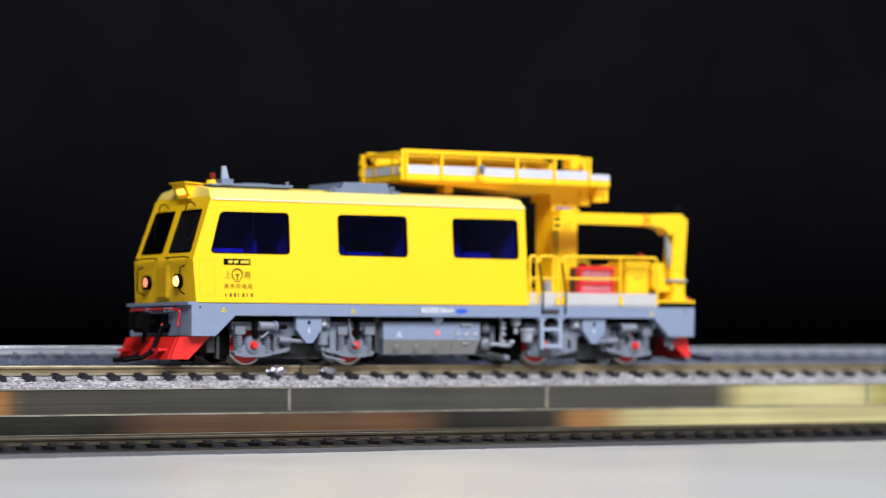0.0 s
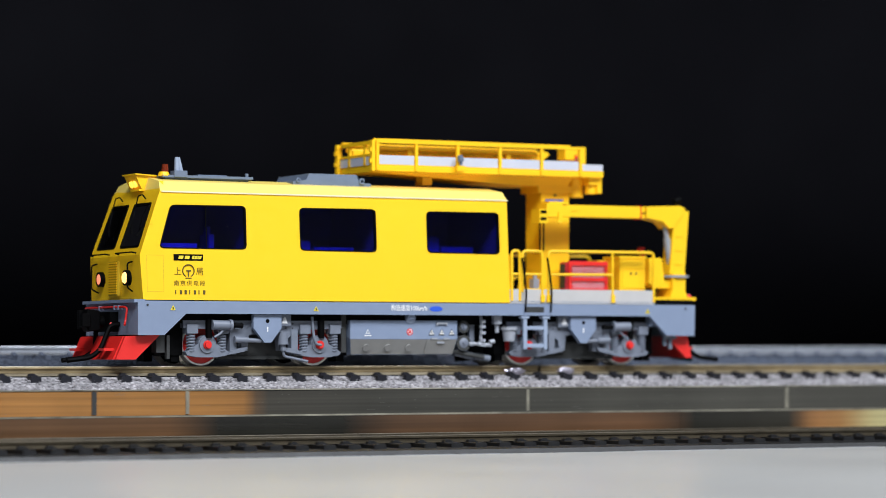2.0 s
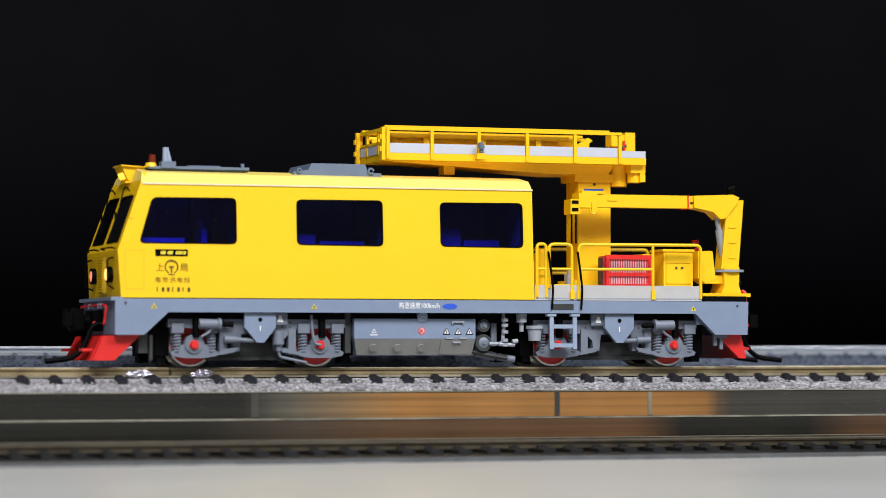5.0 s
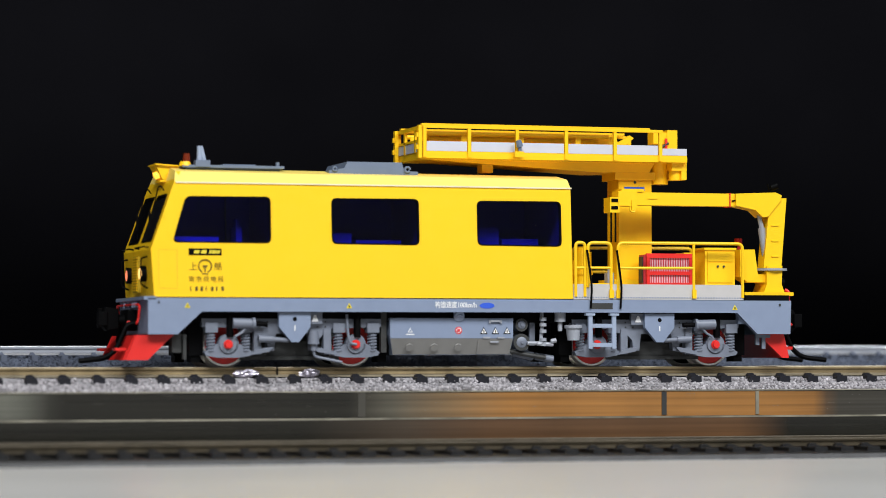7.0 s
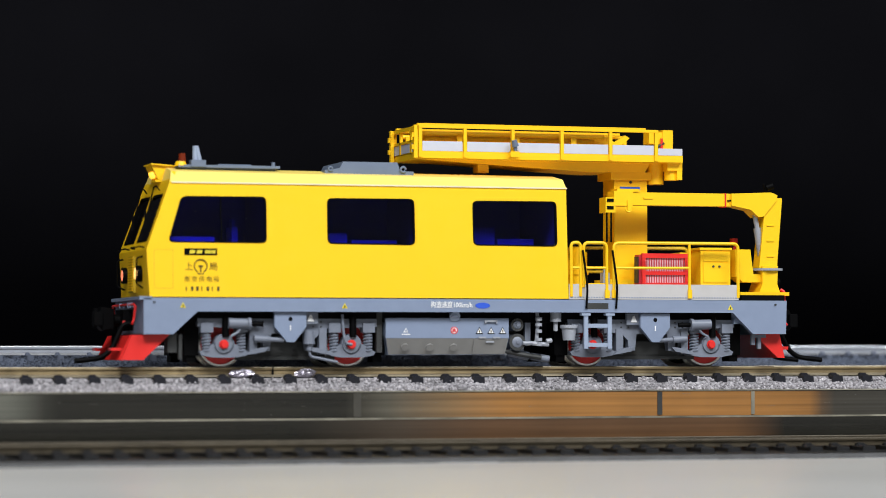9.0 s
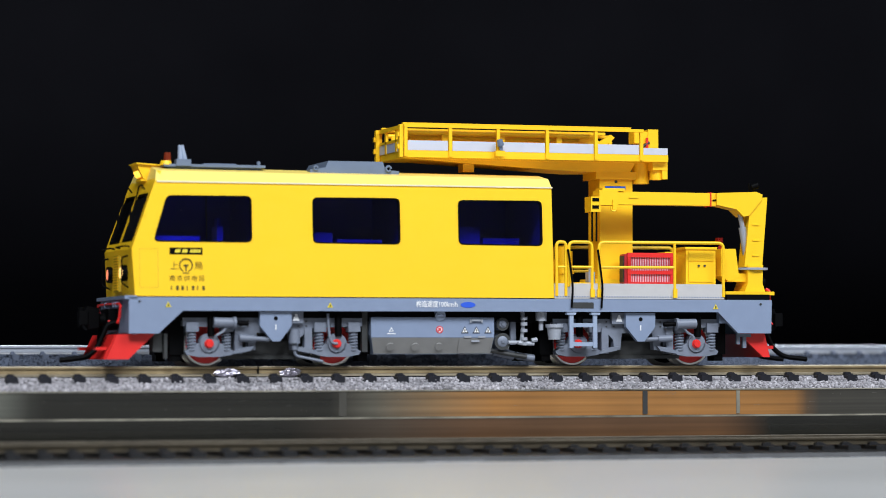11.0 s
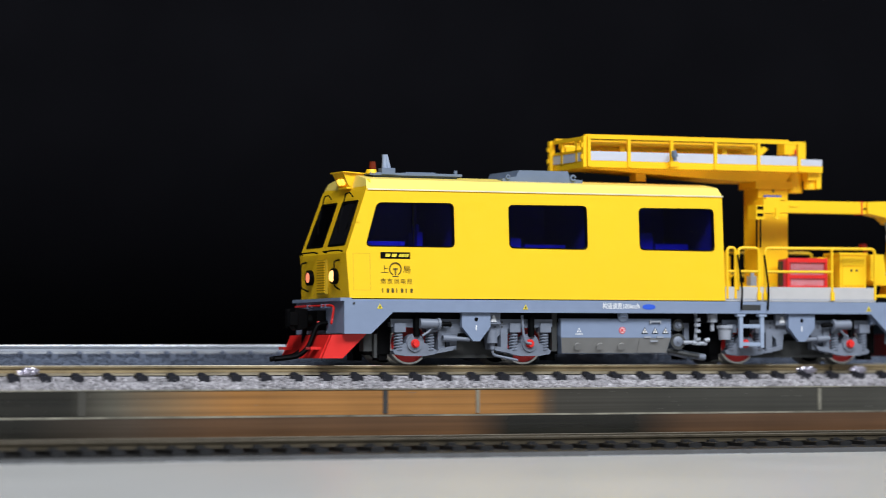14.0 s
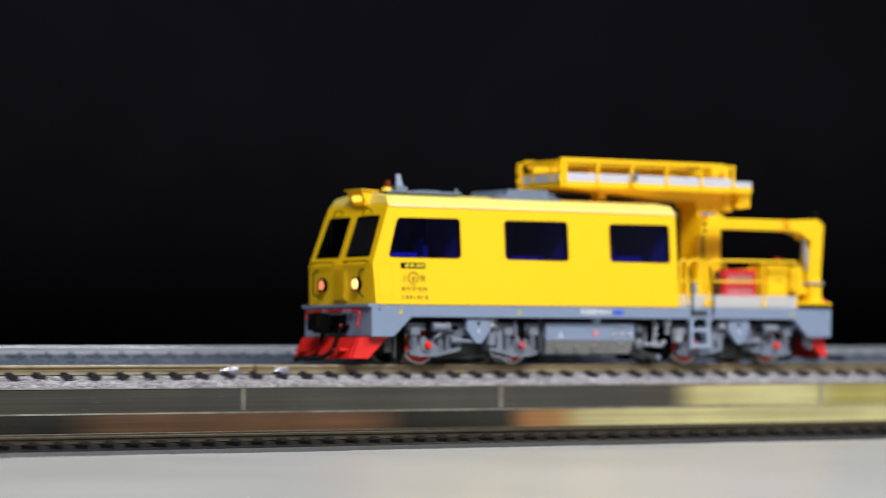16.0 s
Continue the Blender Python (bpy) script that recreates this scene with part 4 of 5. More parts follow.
    made.append(part("traction_link", rod(rod(bmesh.new(), (mid - 7.6 * s, -13.8, 5.9), (mid - 1.2 * s, -13.8, 5.6), 0.5, 12), (mid - 7.6 * s, -13.8, 5.9), (mid - 4.4 * s, -13.8, 5.75), 0.75, 12), BOGIE, b, "grey traction link", smooth=True))
    if s > 0:
        made.append(part("air_spring", rod(rod(bmesh.new(), (xb - 9.4, -13.6, 7.6), (xb - 9.4, -13.6, 4.8), 1.0, 14, 1.25), (xb - 9.4, -13.6, 4.8), (xb - 9.4, -13.6, 3.4), 0.6, 10), BOGIE, b, smooth=True))
    if s > 0:
        made.append(part("brake_pipe", tube(bmesh.new(), bent([(xb - 9.4, -13.6, 3.6), (xb - 9.2, -13.6, 2.2), (xb - 3.2, -13.4, 1.0)], 1.0), 0.3), BOGIE, b, smooth=True))
    made.append(part("tie_beam", boxes((xa + 5, xb - 5, -9.8, -8.4, 1.7, 5.4), (xa + 3, xb - 3, -10.4, -9.8, 1.5, 2.3)), DARK, b, "dark beam between the wheels"))
    # Black boxes added to fill the dark areas outside the wheels.
    for x in (xa - 6.4, xb + 6.4):
        made.append(part("black_filler_box", boxes((x - 1.5, x + 1.5, -10.4, -5.2, 2.4, 9.4), (x - 1.0, x + 1.0, -10.0, -6.0, 1.0, 2.6)), BLACK, b, "black box filling the dark area beside the wheel", bevel=0.3))
    for ob in made:
        m = mirrored(ob)
        if ob is not b:
            m.scale, m.parent = (1, 1, 1), far
        else:
            far = m


def wheelset(x):
    ws = part("wheelset", rod(bmesh.new(), (0, -12, 0), (0, 12, 0), 1.1, 12), DARK, CAR, "wheelset with red wheels and bright tyres", smooth=True)
    ws.location = Vector((x, 0, 4.78)) * MM
    for s in (-1, 1):
        bm = bmesh.new()
        n = 40
        prof = [(9.1, 4.25), (9.1, 4.64), (9.0, 4.72), (6.9, 4.78), (6.6, 5.35), (6.2, 5.35), (6.1, 4.7), (6.1, 4.25)]
        rings = [[bm.verts.new((r * math.cos(k * math.tau / n), s * y, r * math.sin(k * math.tau / n))) for k in range(n)] for y, r in prof]
        for a, b in zip(rings, rings[1:] + rings[:1]):
            for k in range(n):
                bm.faces.new((a[k], a[(k + 1) % n], b[(k + 1) % n], b[k]))
        part("tyre", bm, TYRE, ws, "bright nickel tyre", smooth=True)
        bm = bmesh.new()
        rod(bm, (0, s * 8.0, 0), (0, s * 8.75, 0), 4.3, 40)
        rod(bm, (0, s * 8.6, 0), (0, s * 9.2, 0), 1.6, 20)
        for k in range(8):
            a = k * math.tau / 8
            rod(bm, (2.8 * math.cos(a), s * 8.6, 2.8 * math.sin(a)), (2.8 * math.cos(a), s * 8.95, 2.8 * math.sin(a)), 0.3, 6)
        part("wheel_disc", bm, RED, ws, "red wheel disc", smooth=True)
        part("wheel_back", rod(bmesh.new(), (0, s * 6.2, 0), (0, s * 7.98, 0), 4.4, 40), BLACK, ws, "black inner wheel face", smooth=True)
    return ws


def deck_gear():
    part("deck", boxes((17.4, 56.7, -15.0, 15.0, 14.4, 17.7)), DECK, CAR, "light grey rear deck", bevel=0.12)
    part("deck_rivets", boxes(*[(18 + i * 0.62, 18.3 + i * 0.62, -15.12, -14.9, 14.75, 14.95) for i in range(62)]), GREY, CAR)
    # hand rails
    def rail(pts, r=0.36, m=YELLOW, label="yellow tubular hand rail", rr=1.2):
        return part("hand_rail", tube(bmesh.new(), bent(pts, rr), r, 8), m, CAR, label, smooth=True)
    for s in (-1, 1):
        y = 14.95 * s
        rail([(17.9, y, 15), (17.9, y, 26.6), (20.0, y, 26.6), (20.0, y, 15)], rr=0.9)
        rail([(20.7, y, 17), (20.7, y, 26.6), (26.0, y, 26.6), (26.0, y, 14.9)])
        rail([(27.6, y, 14.9), (27.6, y, 26.6), (56.5, y, 26.7), (56.5, y, 14.9)])
        rail([(18, y, 21.2), (26, y, 21.2)], 0.3)
        rail([(27.6, y, 21.2), (45.0, y, 21.3)], 0.3)
        rail([(45.1, y, 14.9), (45.1, y, 26.6)], 0.33)
        part("rail_foot", boxes((44.65, 45.55, y - 0.5, y + 0.5, 14.7, 16.6), (25.5, 26.5, y - 0.5, y + 0.5, 14.7, 16.4), (27.1, 28.1, y - 0.5, y + 0.5, 14.7, 16.4)), YELLOW, CAR, bevel=0.1)
        for x in (20.4, 27.2):
            part("safety_chain", tube(bmesh.new(), bent([(x - 0.1, y + 0.6 * s, 25.0), (x + 0.3, y + 0.8 * s, 22), (x + 0.9, y + 0.9 * s, 17), (x + 0.6, y + 0.9 * s, 12.4)], 1.5), 0.24), BLACK, CAR, "hanging black safety cord", smooth=True)
    part("toe_board", boxes((20.8, 26, -14.8, -14.4, 17.5, 17.9)), YELLOW, CAR)
    # red generator crate
    bx = part("generator_box", boxes((36.1, 46.5, -9.6, -6.4, 17.7, 24.4), (35.6, 36.1, -9.4, -6.5, 17.8, 24.3)), BOX_RED, CAR, "red slatted generator box", bevel=0.15)
    fr = boxes((36.0, 46.7, -10.2, -9.6, 23.6, 24.6), (36.0, 46.7, -10.2, -9.6, 19.9, 20.7), (36.05, 36.8, -10.15, -9.6, 17.75, 24.55), (46.0, 46.65, -10.15, -9.6, 17.75, 24.55), (36.0, 46.7, -10.2, -9.6, 17.7, 18.2))
    part("box_frame", fr, RED, bx, bevel=0.08)
    for i in range(16):
        x = 37.1 + i * 0.57
        part("slat", boxes((x, x + 0.2, -9.9, -9.6, 18.2, 23.6)), BOX_RED, bx)
    part("box_louvre", boxes((36.8, 46.0, -9.75, -9.55, 18.2, 23.6)), PINK, bx, "pale inner screen")
    part("side_screen", boxes((35.4, 35.7, -9.0, -6.8, 18.2, 23.9)), DARK, bx)
    # yellow cabinets
    cb = part("control_cabinet", boxes((48.9, 55.9, -12.0, -5, 17.7, 25.6)), YELLOW, CAR, "yellow control cabinet on the deck", bevel=0.2)
    part("cabinet_door", boxes((49.5, 55.3, -12.2, -11.9, 18.3, 22.6)), YELLOW, cb, bevel=0.1)
    part("cabinet_door", boxes((49.5, 55.3, -12.2, -11.9, 22.9, 25.0)), YELLOW, cb, bevel=0.1)
    for x in (51.8, 53.2):
        part("knob", rod(bmesh.new(), (x, -12.1, 21.8), (x, -12.5, 21.8), 0.25, 8), DARK, cb)
    part("cabinet_lid", boxes((48.6, 56.2, -12.3, -4.8, 25.4, 25.9)), YELLOW, cb, bevel=0.12)
    part("tool_box", boxes((46.4, 48.8, -6, -1, 17.7, 25)), YELLOW, CAR, "yellow tool box", bevel=0.2)
    bm = bmesh.new()
    rod(bm, (25.6, 2, 17.7), (25.6, 2, 25.2), 1.9, 16)
    rod(bm, (25.6, 2, 25.2), (25.6, 2, 26.2), 1.4, 16)
    rod(bm, (25.6, 2, 20.2), (25.6, 2, 20.9), 2.2, 16)
    part("hydraulic_cylinder", bm, YELLOW, CAR, "yellow hydraulic cylinder behind the rail", smooth=True)
    part("hydraulic_block", boxes((27.9, 29.4, -7.5, -5.5, 17.7, 20.4), (28.2, 28.9, -7.3, -6.6, 20.2, 21.6)), SILVER, CAR, "small silver valve block", bevel=0.2)
    part("far_locker", boxes((18.2, 27, 4, 13, 17.7, 23.5)), YELLOW, CAR, "yellow locker", bevel=0.25)
    part("beacon", rod(rod(bmesh.new(), (60.9, -2, 26.6), (60.9, -2, 28.4), 0.9, 12), (60.9, -2, 25.8), (60.9, -2, 26.7), 1.2, 12), RED, CAR, "red warning beacon", smooth=True)
    part("cable_guard", boxes(*[(57.2 + i * 0.7, 57.5 + i * 0.7, -3, -2.6, 25.0, 26.8) for i in range(6)], (56.8, 62, -3.1, -2.5, 26.6, 27)), BLACK, CAR)


def mast():
    m = part("platform_mast", boxes((31.6, 39.3, -4.6, 2.6, 17.7, 42.3)), GOLD, CAR, "square yellow platform mast", bevel=0.2)
    part("mast_collar", boxes((30.6, 40.4, -5.2, 3.4, 40.9, 42.6)), GOLD, m, bevel=0.25)
    part("mast_plate", boxes((32.9, 37.6, -4.75, -4.5, 38.6, 39.4)), BLUE_INK, m)
    part("bolt", rod(bmesh.new(), (35.4, -4.5, 40.4), (35.4, -4.8, 40.4), 0.3, 8), DARK, m)
    part("mast_foot", boxes((30.0, 41.0, -6, 4, 17.7, 19.0)), GOLD, m, bevel=0.2)


def platform():
    x0, x1, y = -14.6, 45.7, 9.8
    p = part("work_platform", boxes((x0, x1, -y, y, 44.6, 46.1)), GOLD, CAR, "yellow work platform with rails and grey kick boards", bevel=0.15)
    bm = bmesh.new()
    for pts in ([(x0 + 1, 44.6), (x1 - 6, 44.6), (38.5, 42.6), (26, 42.4), (4, 43.6)],):
        prism(bm, pts, -5.5, 5.5)
    part("under_beam", bm, GOLD, p, bevel=0.1)
    part("rest_block", boxes((0.5, 3.0, -3.5, 0.0, 42.0, 44.6)), GOLD, p, bevel=0.2)
    part("winch_case", rod(rod(bmesh.new(), (41.4, -4.0, 44.6), (41.4, -4.0, 40.0), 1.9, 16), (44.2, -6.4, 44.6), (44.2, -6.4, 40.8), 1.5, 16), GOLD, p, "yellow winch cases under the platform", smooth=True)
    part("winch_bracket", boxes((42.6, 46.1, -8.5, -3.2, 42.9, 44.6), (44.9, 46.1, -8.4, -5, 40.9, 43)), GOLD, p, bevel=0.2)
    posts = [-14.4, -4.4, 6.4, 17.6, 28.8, 39.4]
    for s in (-1, 1):
        for x in posts:
            part("post", boxes((x - 0.35, x + 0.35, s * y - 0.4, s * y + 0.4, 44.8, 51.2)), GOLD, p, bevel=0.08)
        part("top_rail", boxes((x0 - 0.2, 39.8, s * y - 0.5, s * y + 0.5, 51.0, 51.6)), GOLD, p, bevel=0.12)
        for a, b in zip(posts, posts[1:] + [45.6]):
            h = 48.2 if b < 45 else 47.6
            part("kick_board", boxes((a + 0.5, b - 0.5 if b < 45 else b, s * (y - 0.1) - 0.15, s * (y - 0.1) + 0.15, 46.1, h)), PALE, p, "pale grey kick board")
        # the folded inner rail stack that fills the rails
        part("folded_rail", rod(bmesh.new(), (x0 + 1, s * (y - 2.0), 50.2), (28, s * (y - 2.0), 50.1), 0.55, 10), GOLD, p, smooth=True)
        part("folded_rail", rod(bmesh.new(), (x0 + 2, s * (y - 3.2), 48.9), (26, s * (y - 3.2), 48.9), 0.6, 10), GOLD, p, smooth=True)
        part("folded_panel", boxes((x0 + 1.5, 30, s * (y - 4.2) - 0.2, s * (y - 4.2) + 0.2, 46.2, 50.2)), GOLD, p)
        for i in range(3):
            part("hinge_lug", boxes((x0 + 9 + i * 13, x0 + 10.2 + i * 13, s * (y - 2.2) - 0.4, s * (y - 2.2) + 0.4, 46.2, 50.2)), GOLD, p, bevel=0.08)
    # end gate at the cab end and at the mast end
    part("end_gate", boxes((x0 - 0.4, x0 + 0.4, -y, y, 50.8, 51.6), (x0 - 0.3, x0 + 0.3, -y, y, 48.2, 48.7), (x0 - 0.3, x0 + 0.3, -4.5, -3.6, 46, 50.9), (x0 - 0.3, x0 + 0.3, 3.6, 4.5, 46, 50.9)), GOLD, p, bevel=0.1)
    part("kick_board", boxes((x0 - 0.15, x0 + 0.15, -y + 0.6, y - 0.6, 46.1, 48.1)), PALE, p)
    for s in (-1, 1):
        part("gate_post", boxes((x0 - 1.1, x0 - 0.3, s * (y - 0.6) - 0.6, s * (y - 0.6) + 0.6, 44.6, 51.6)), GOLD, p, bevel=0.12)
        part("gate_hinge", boxes((x0 - 1.5, x0 - 0.9, s * (y - 0.6) - 0.4, s * (y - 0.6) + 0.4, 46.4, 47.4), (x0 - 1.5, x0 - 0.9, s * (y - 0.6) - 0.4, s * (y - 0.6) + 0.4, 49.0, 50.0)), GOLD, p, bevel=0.1)
    part("second_rail", boxes((x0, 37.5, -y + 1.2, -y + 2.2, 51.6, 52.1)), GOLD, p, bevel=0.12)
    part("second_rail", boxes((x0, 37.5, y - 2.2, y - 1.2, 51.6, 52.1)), GOLD, p, bevel=0.12)
    bm = bmesh.new()
    prism(bm, [(27.5, 49.2), (30.5, 51.2), (34.0, 49.6), (36.5, 51.2), (37.5, 50.6), (35.0, 48.4), (33.5, 48.4), (30.6, 49.8), (28.6, 48.2)], 1.5, 2.6)
    part("scissor_link", bm, GOLD, p)
    part("control_post", boxes((46.0, 48.4, 3.0, 7.0, 45.6, 52.7), (42.8, 46.2, 3.2, 6.8, 49.6, 52.2)), GOLD, p, "yellow control post", bevel=0.3)
    part("control_lever", boxes((45.4, 45.9, 2.6, 3.0, 47.4, 50.8)), RED, p)
    part("control_strut", tube(bmesh.new(), [(42.4, 3.1, 47.4), (46.2, 2.8, 49.8)], 0.3), DARK, p)
    part("floodlight", rod(rod(bmesh.new(), (6.6, -11.2, 46.4), (6.6, -11.2, 47.4), 0.4, 8), (6.6, -11.2, 47.3), (6.2, -11.4, 48.6), 0.75, 12, 0.6), ROOF_GREY, p, "small grey floodlight", smooth=True)
    part("light_bracket", boxes((5.4, 7.4, -11.6, -10.2, 45.0, 46.2)), GOLD, p, bevel=0.15)


def crane():
    y = -12.2
    base = bmesh.new()
    prism(base, [(62.2, 15.5), (67.6, 15.5), (66.7, 18), (66.9, 22), (63.2, 22), (63.2, 18)], y - 0.6, y + 6.0)
    box(base, 57.4, 69.0, y - 1.8, y + 8, 15.4, 16.2)
    c = part("crane", base, YELLOW, CAR, "yellow folding crane on the rear deck", bevel=0.2)
    part("slew_collar", rod(bmesh.new(), (65.2, y + 2.2, 21.0), (65.2, y + 2.2, 21.5), 3.7, 24), SILVER, c, "pale slewing collar", smooth=True)
    col = bmesh.new()
    prism(col, [(62.7, 21.6), (66.9, 21.6), (68.2, 37.0), (65.6, 37.0), (64.0, 34.0)], y, y + 3.6)
    cm = part("crane_column", col, YELLOW, c, bevel=0.2)
    for z in (24, 27.4, 30.8):
        part("column_rib", boxes((64.5, 66.2, y - 0.2, y + 0.1, z, z + 0.25)), YELLOW, cm)
    part("pivot_cheek", prism(bmesh.new(), [(60.6, 34.3), (62.4, 32.7), (63.6, 32.9), (66.6, 36.4), (66.9, 37.6), (65.4, 38.2), (56.0, 37.8), (56.0, 35.2)], y - 0.5, y + 4.1), YELLOW, c, bevel=0.3)
    part("boom", boxes((29.5, 58, y + 0.1, y + 3.3, 35.0, 37.8)), YELLOW, c, "yellow telescopic crane boom", bevel=0.2)
    part("boom_band", boxes((54.65, 54.9, y - 0.1, y + 3.5, 34.8, 37.95)), RED, c, "thin red band")
    part("boom_hook_mark", tube(bmesh.new(), bent([(55.2, y - 0.05, 36.2), (56.3, y - 0.05, 36.3), (56.8, y - 0.05, 37.3)], 0.5), 0.16), BLACK, c)
    part("boom_head", boxes((28.6, 33.0, y - 0.4, y + 3.8, 34.8, 38.0), (26.7, 29.0, y - 0.3, y + 3.7, 33.3, 36.6), (29.4, 34.6, y - 0.2, y + 3.6, 37.9, 38.5)), YELLOW, c, bevel=0.3)
    # Black blocks on the boom head paint the dark of slots left uncut.
    for z in (34.0, 35.6):
        part("painted_sheave_slot", boxes((27.0, 28.5, y - 0.45, y - 0.25, z, z + 0.7)), BLACK, c)
    part("boom_lug", boxes((31.6, 32.6, y - 0.7, y - 0.3, 33.8, 36.0), (35.6, 37.8, y - 0.1, y + 0.1, 36.4, 36.7)), YELLOW, c)
    part("boom_hook", tube(bmesh.new(), bent([(31.2, y - 0.6, 34.6), (31.2, y - 0.6, 33.6), (32.2, y - 0.6, 33.4), (32.4, y - 0.6, 34.2)], 0.5), 0.2), YELLOW, c)
    for x in (27.2, 28.2):
        part("hoist_cable", rod(bmesh.new(), (x, y + 0.4, 33.4), (x, y + 0.4, 26.9), 0.2, 6), BLACK, c)
    part("lift_cylinder", rod(rod(bmesh.new(), (62.0, y + 1.4, 34.6), (63.0, y + 1.4, 29.5), 0.55, 12), (62.8, y + 1.4, 30.4), (64.0, y + 1.4, 22.8), 0.85, 12), SILVER, c, "grey hydraulic lift cylinder", smooth=True)
    part("crane_counter_box", prism(bmesh.new(), [(57.3, 25.6), (60.8, 25.6), (61.6, 19.4), (59.2, 18.4), (57.3, 19.6)], y + 0.5, y + 5), YELLOW, c, bevel=0.2)
    part("crane_arm_foot", boxes((58.8, 63.4, y + 0.6, y + 4, 18.4, 20.2)), YELLOW, c, bevel=0.2)
    part("work_light", rod(rod(bmesh.new(), (64.9, y + 1.5, 38.4), (64.4, y + 1.5, 40.2), 0.22, 6), (65.0, y + 1.2, 39.3), (66.4, y + 0.8, 39.8), 0.75, 12), BLACK, c, "small black work light", smooth=True)
    part("end_handle", tube(bmesh.new(), bent([(67.6, -12.6, 13.2), (68.4, -12.6, 13.6), (68.5, -12.4, 16.4), (67.8, -12.0, 16.8)], 0.5), 0.34), RED, CAR, "bent red end handle", smooth=True)
    part("rear_lamp", rod(bmesh.new(), (67.5, -9, 18.4), (68.6, -9, 18.4), 1.1, 14), BLACK, CAR, "round black rear lamp", smooth=True)


def roof_gear():
    p = part("roof_hatch", boxes((-66.6, -44.8, -8.4, 8, 41.75, 42.3), (-58, -51, -8.0, 6, 42.2, 42.55), (-65.6, -45.6, -7.4, 7, 41.2, 41.8)), ROOF_GREY, CAR, "flat blue-grey roof cover", bevel=0.2)
    part("hatch_pin", rod(bmesh.new(), (-46.2, -8, 42.2), (-46.2, -8, 43.1), 0.4, 10), ROOF_GREY, p, smooth=True)
    part("beacon", rod(bmesh.new(), (-65.6, -7.2, 42.9), (-65.6, -7.2, 44.7), 0.85, 14, 0.7), AMBER, CAR, "dark amber roof beacon", smooth=True)
    part("beacon_base", rod(bmesh.new(), (-65.9, -7.2, 42.1), (-65.9, -7.2, 43.0), 1.35, 16, 1.05), YELLOW, CAR, smooth=True)
    for x, dx in ((-62.9, -0.1), (-61.9, -0.7)):
        h = part("horn", rod(bmesh.new(), (x, -7.5, 42.8), (x + dx, -7.5, 46.3), 0.62, 12, 0.42), HORN, CAR, "pale blue-grey roof horn", smooth=True)
    part("horn_base", boxes((-63.9, -60.8, -8.6, -6.2, 41.9, 43.3)), ROOF_GREY, CAR, bevel=0.2)
    bm = bmesh.new()
    prism(bm, [(-35.2, 40.6), (-35.2, 41.6), (-31.9, 42.1), (-31.2, 43.5), (-19.2, 43.5), (-18.6, 41.7), (-15.6, 41.6), (-15.6, 40.6)], -9.0, 7.5)
    r = part("roof_unit", bm, ROOF_GREY, CAR, "blue-grey roof cooling unit", bevel=0.2)
    part("lifting_eye", tube(bmesh.new(), [(-18.0 + 0.55 * math.cos(a * math.tau / 12), -9.2, 42.0 + 0.55 * math.sin(a * math.tau / 12)) for a in range(12)], 0.25, 6), ROOF_GREY, r, smooth=True)
    part("lifting_eye", tube(bmesh.new(), [(-34.0 + 0.42 * math.cos(a * math.tau / 12), -9.2, 41.9 + 0.42 * math.sin(a * math.tau / 12)) for a in range(12)], 0.2, 6), ROOF_GREY, r, smooth=True)


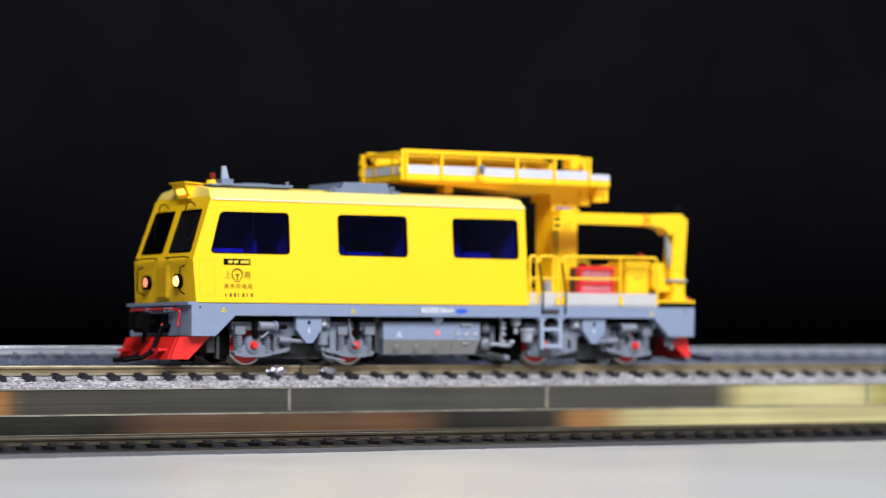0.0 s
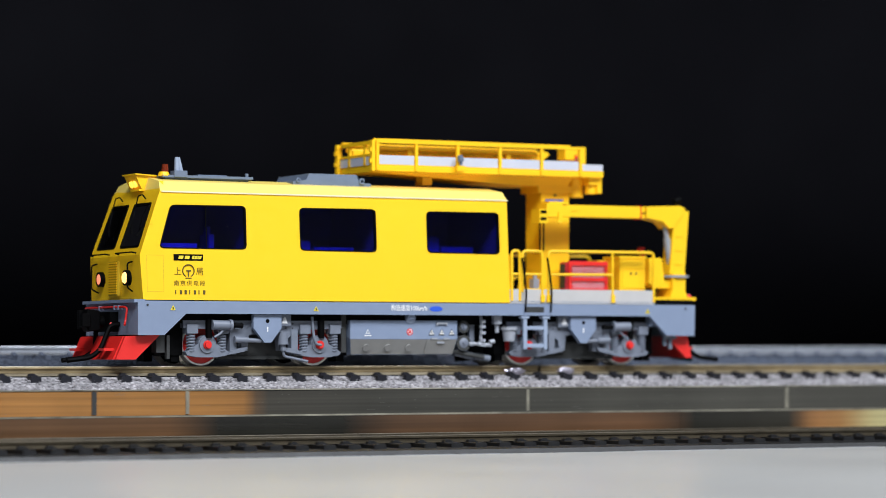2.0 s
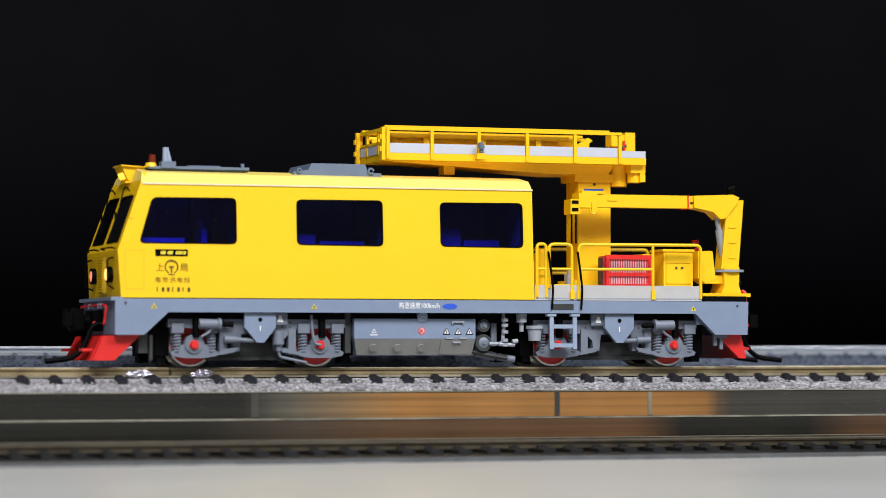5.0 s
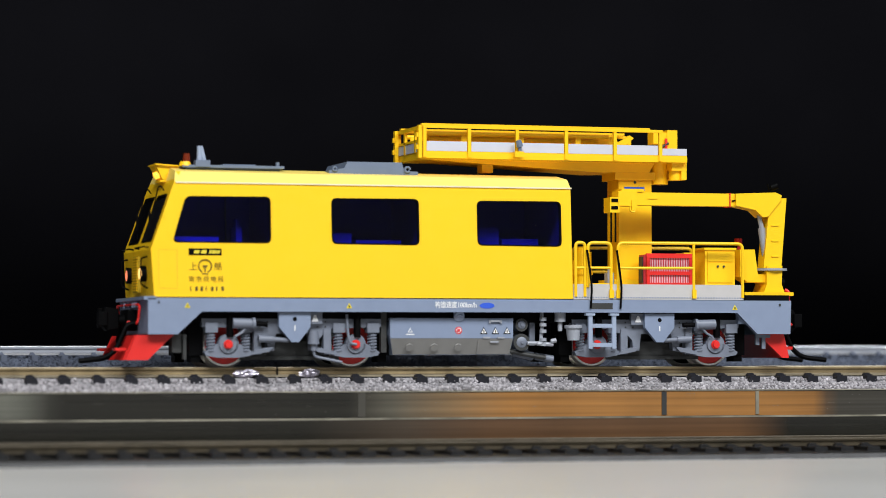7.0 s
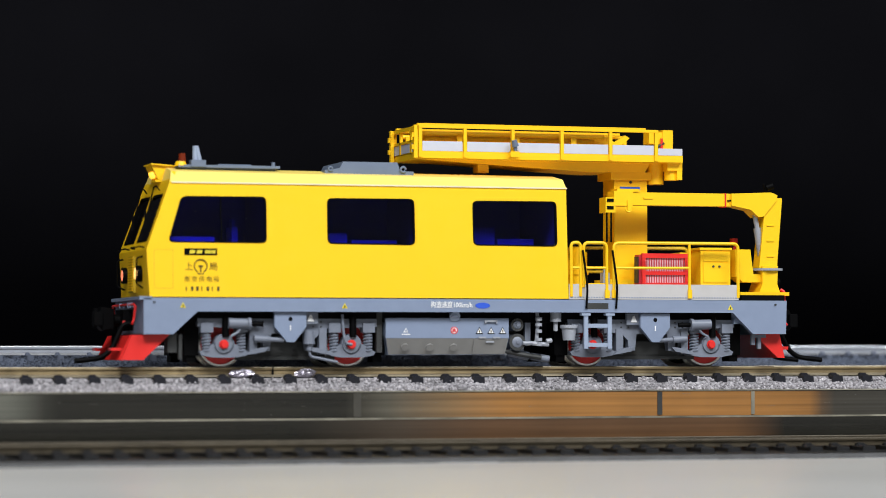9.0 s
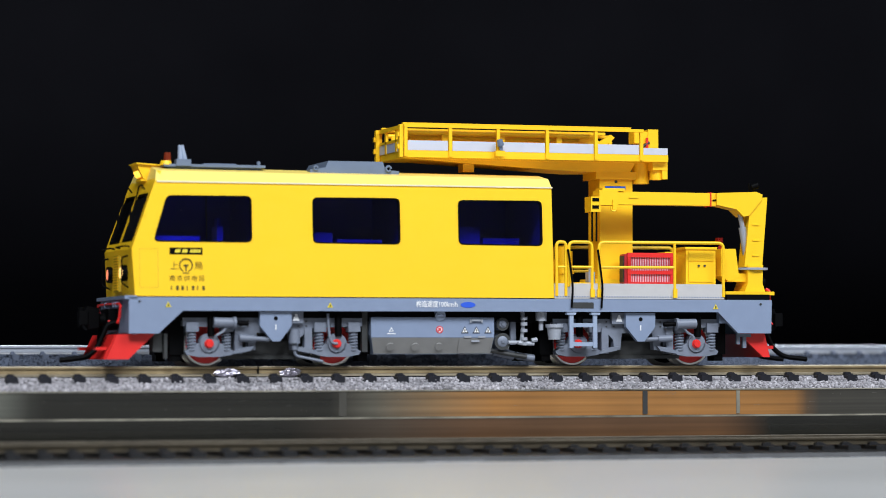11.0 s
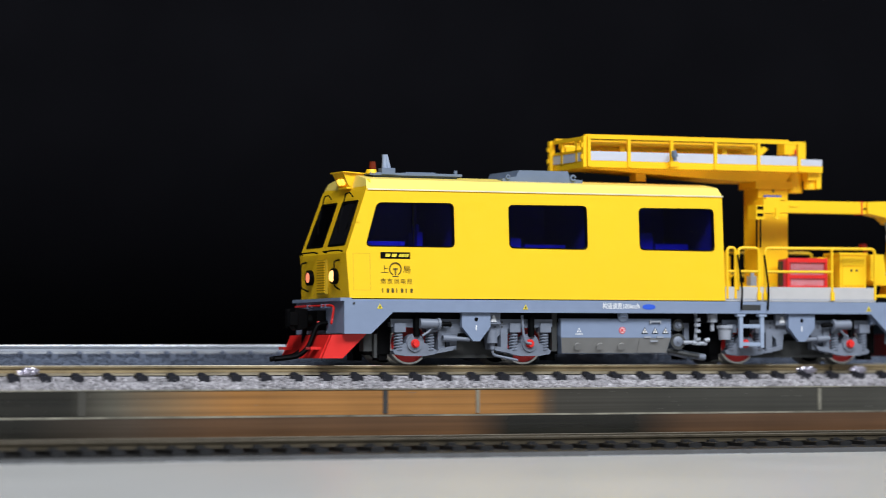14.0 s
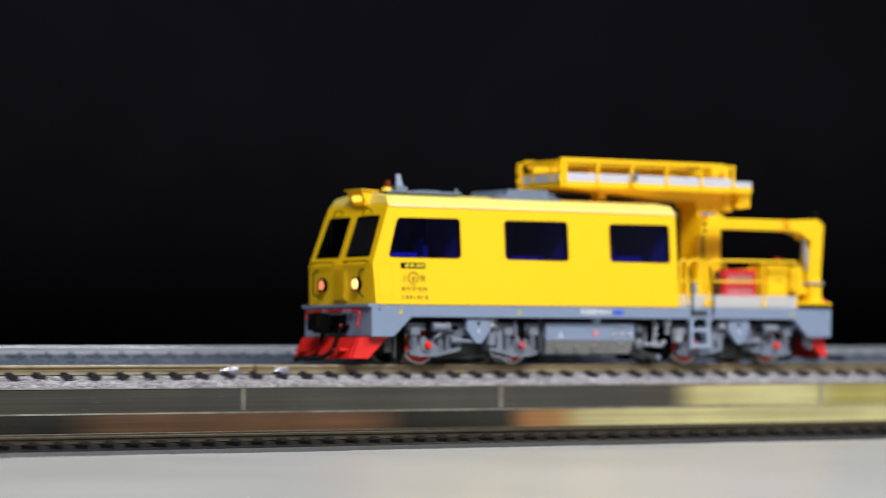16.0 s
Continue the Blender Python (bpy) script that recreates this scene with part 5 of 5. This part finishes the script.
def markings():
    y = -15.54 + lean(20.5)
    part("name_plate", boxes((-66.7, -59.8, y + 0.12, y + 0.3, 23.15, 24.55)), BLACK, CAR, "black plate with yellow writing")
    for x0, x1 in ((-65.6, -64.5), (-64.1, -63.0), (-62.4, -61.9), (-61.8, -61.2), (-61.1, -60.8), (-60.7, -60.2)):
        part("plate_mark", moved(boxes((x0, x1, y + 0.05, y + 0.15, 23.5, 24.2)), lambda c: Vector((c.x + (c.z - 23.8) * 0.25, c.y, c.z))), YELLOW_INK, CAR)
    lettering("上", 1.9, -65.8, y - 0.05, 20.7, INK, CAR, "dark characters painted on the side")
    lettering("局", 1.9, -60.6, y - 0.05, 20.7, INK, CAR, "dark characters painted on the side")
    lettering("南", 1.35, -66.2, y - 0.19, 18.1, INK, CAR, "dark characters painted on the side")
    lettering("京", 1.35, -64.65, y - 0.19, 18.1, INK, CAR, "dark characters painted on the side")
    lettering("供", 1.35, -63.1, y - 0.19, 18.1, INK, CAR, "dark characters painted on the side")
    lettering("电", 1.35, -61.55, y - 0.19, 18.1, INK, CAR, "dark characters painted on the side")
    lettering("段", 1.35, -60.0, y - 0.19, 18.1, INK, CAR, "dark characters painted on the side")
    for i in range(7):
        x = -66.5 + i * 1.1
        part("number_bar", boxes((x, x + (0.2 if i in (0, 3, 5) else 0.5), y - 0.36, y - 0.2, 15.75, 16.65)), INK, CAR)
    # round badge: a ring open at its foot over a short upright
    n = 22
    bm = bmesh.new()
    pts = [(-63.3 + 1.35 * math.cos(a), y - 0.02, 20.9 + 1.35 * math.sin(a)) for a in [radians(-65 + 310 * k / n) for k in range(n + 1)]]
    tube(bm, pts, 0.13, 6)
    box(bm, -63.42, -63.18, y - 0.15, y, 19.6, 20.9)
    box(bm, -64.0, -62.6, y - 0.15, y, 19.2, 19.4)
    box(bm, -63.8, -62.8, y - 0.16, y, 20.75, 21.05)
    part("badge", bm, INK, CAR, "round dark badge painted on the side")
    lettering("构造速度100km/h", 1.5, -9.2, -15.66, 13.0, WHITE_INK, CAR, "white writing on the sill", wide=0.82, weight=0.012)
    bm = bmesh.new()
    prism(bm, [(-2.3 + 1.65 * math.cos(k * math.tau / 24), 12.95 + 0.62 * math.sin(k * math.tau / 24)) for k in range(24)], -15.68, -15.55)
    part("badge", bm, BLUE_INK, CAR, "small blue oval badge on the sill")
    part("rivet", rod(bmesh.new(), (-73.1, -15.5, 13.4), (-73.1, -15.8, 13.4), 0.25, 8), DARK, CAR)
    part("rivet", rod(bmesh.new(), (65.0, -15.5, 13.4), (65.0, -15.8, 13.4), 0.25, 8), DARK, CAR)


AXLES = (-57.8, -30.4, 23.5, 50.9)
cab_body()
cab_front()
underframe()
bogie(AXLES[0], AXLES[1], 1)
bogie(AXLES[2], AXLES[3], -1)
WHEELS = [wheelset(x) for x in AXLES]
deck_gear()
mast()
platform()
crane()
roof_gear()
markings()


def motions():
    walk(CAR, [(t, pose((HOME + d) * MM, 0, RAIL * MM)) for t, d in TRAVEL])
    ts, ds = [r[0] for r in TRAVEL], [r[1] for r in TRAVEL]
    steps = [i / 15 for i in range(241)]
    for x, w in zip(AXLES, WHEELS):
        walk(w, [(t, pose(x * MM, 0, 4.78 * MM, 0, math.degrees(float(np.interp(t, ts, ds)) / 4.78), 0)) for t in steps])


motions()
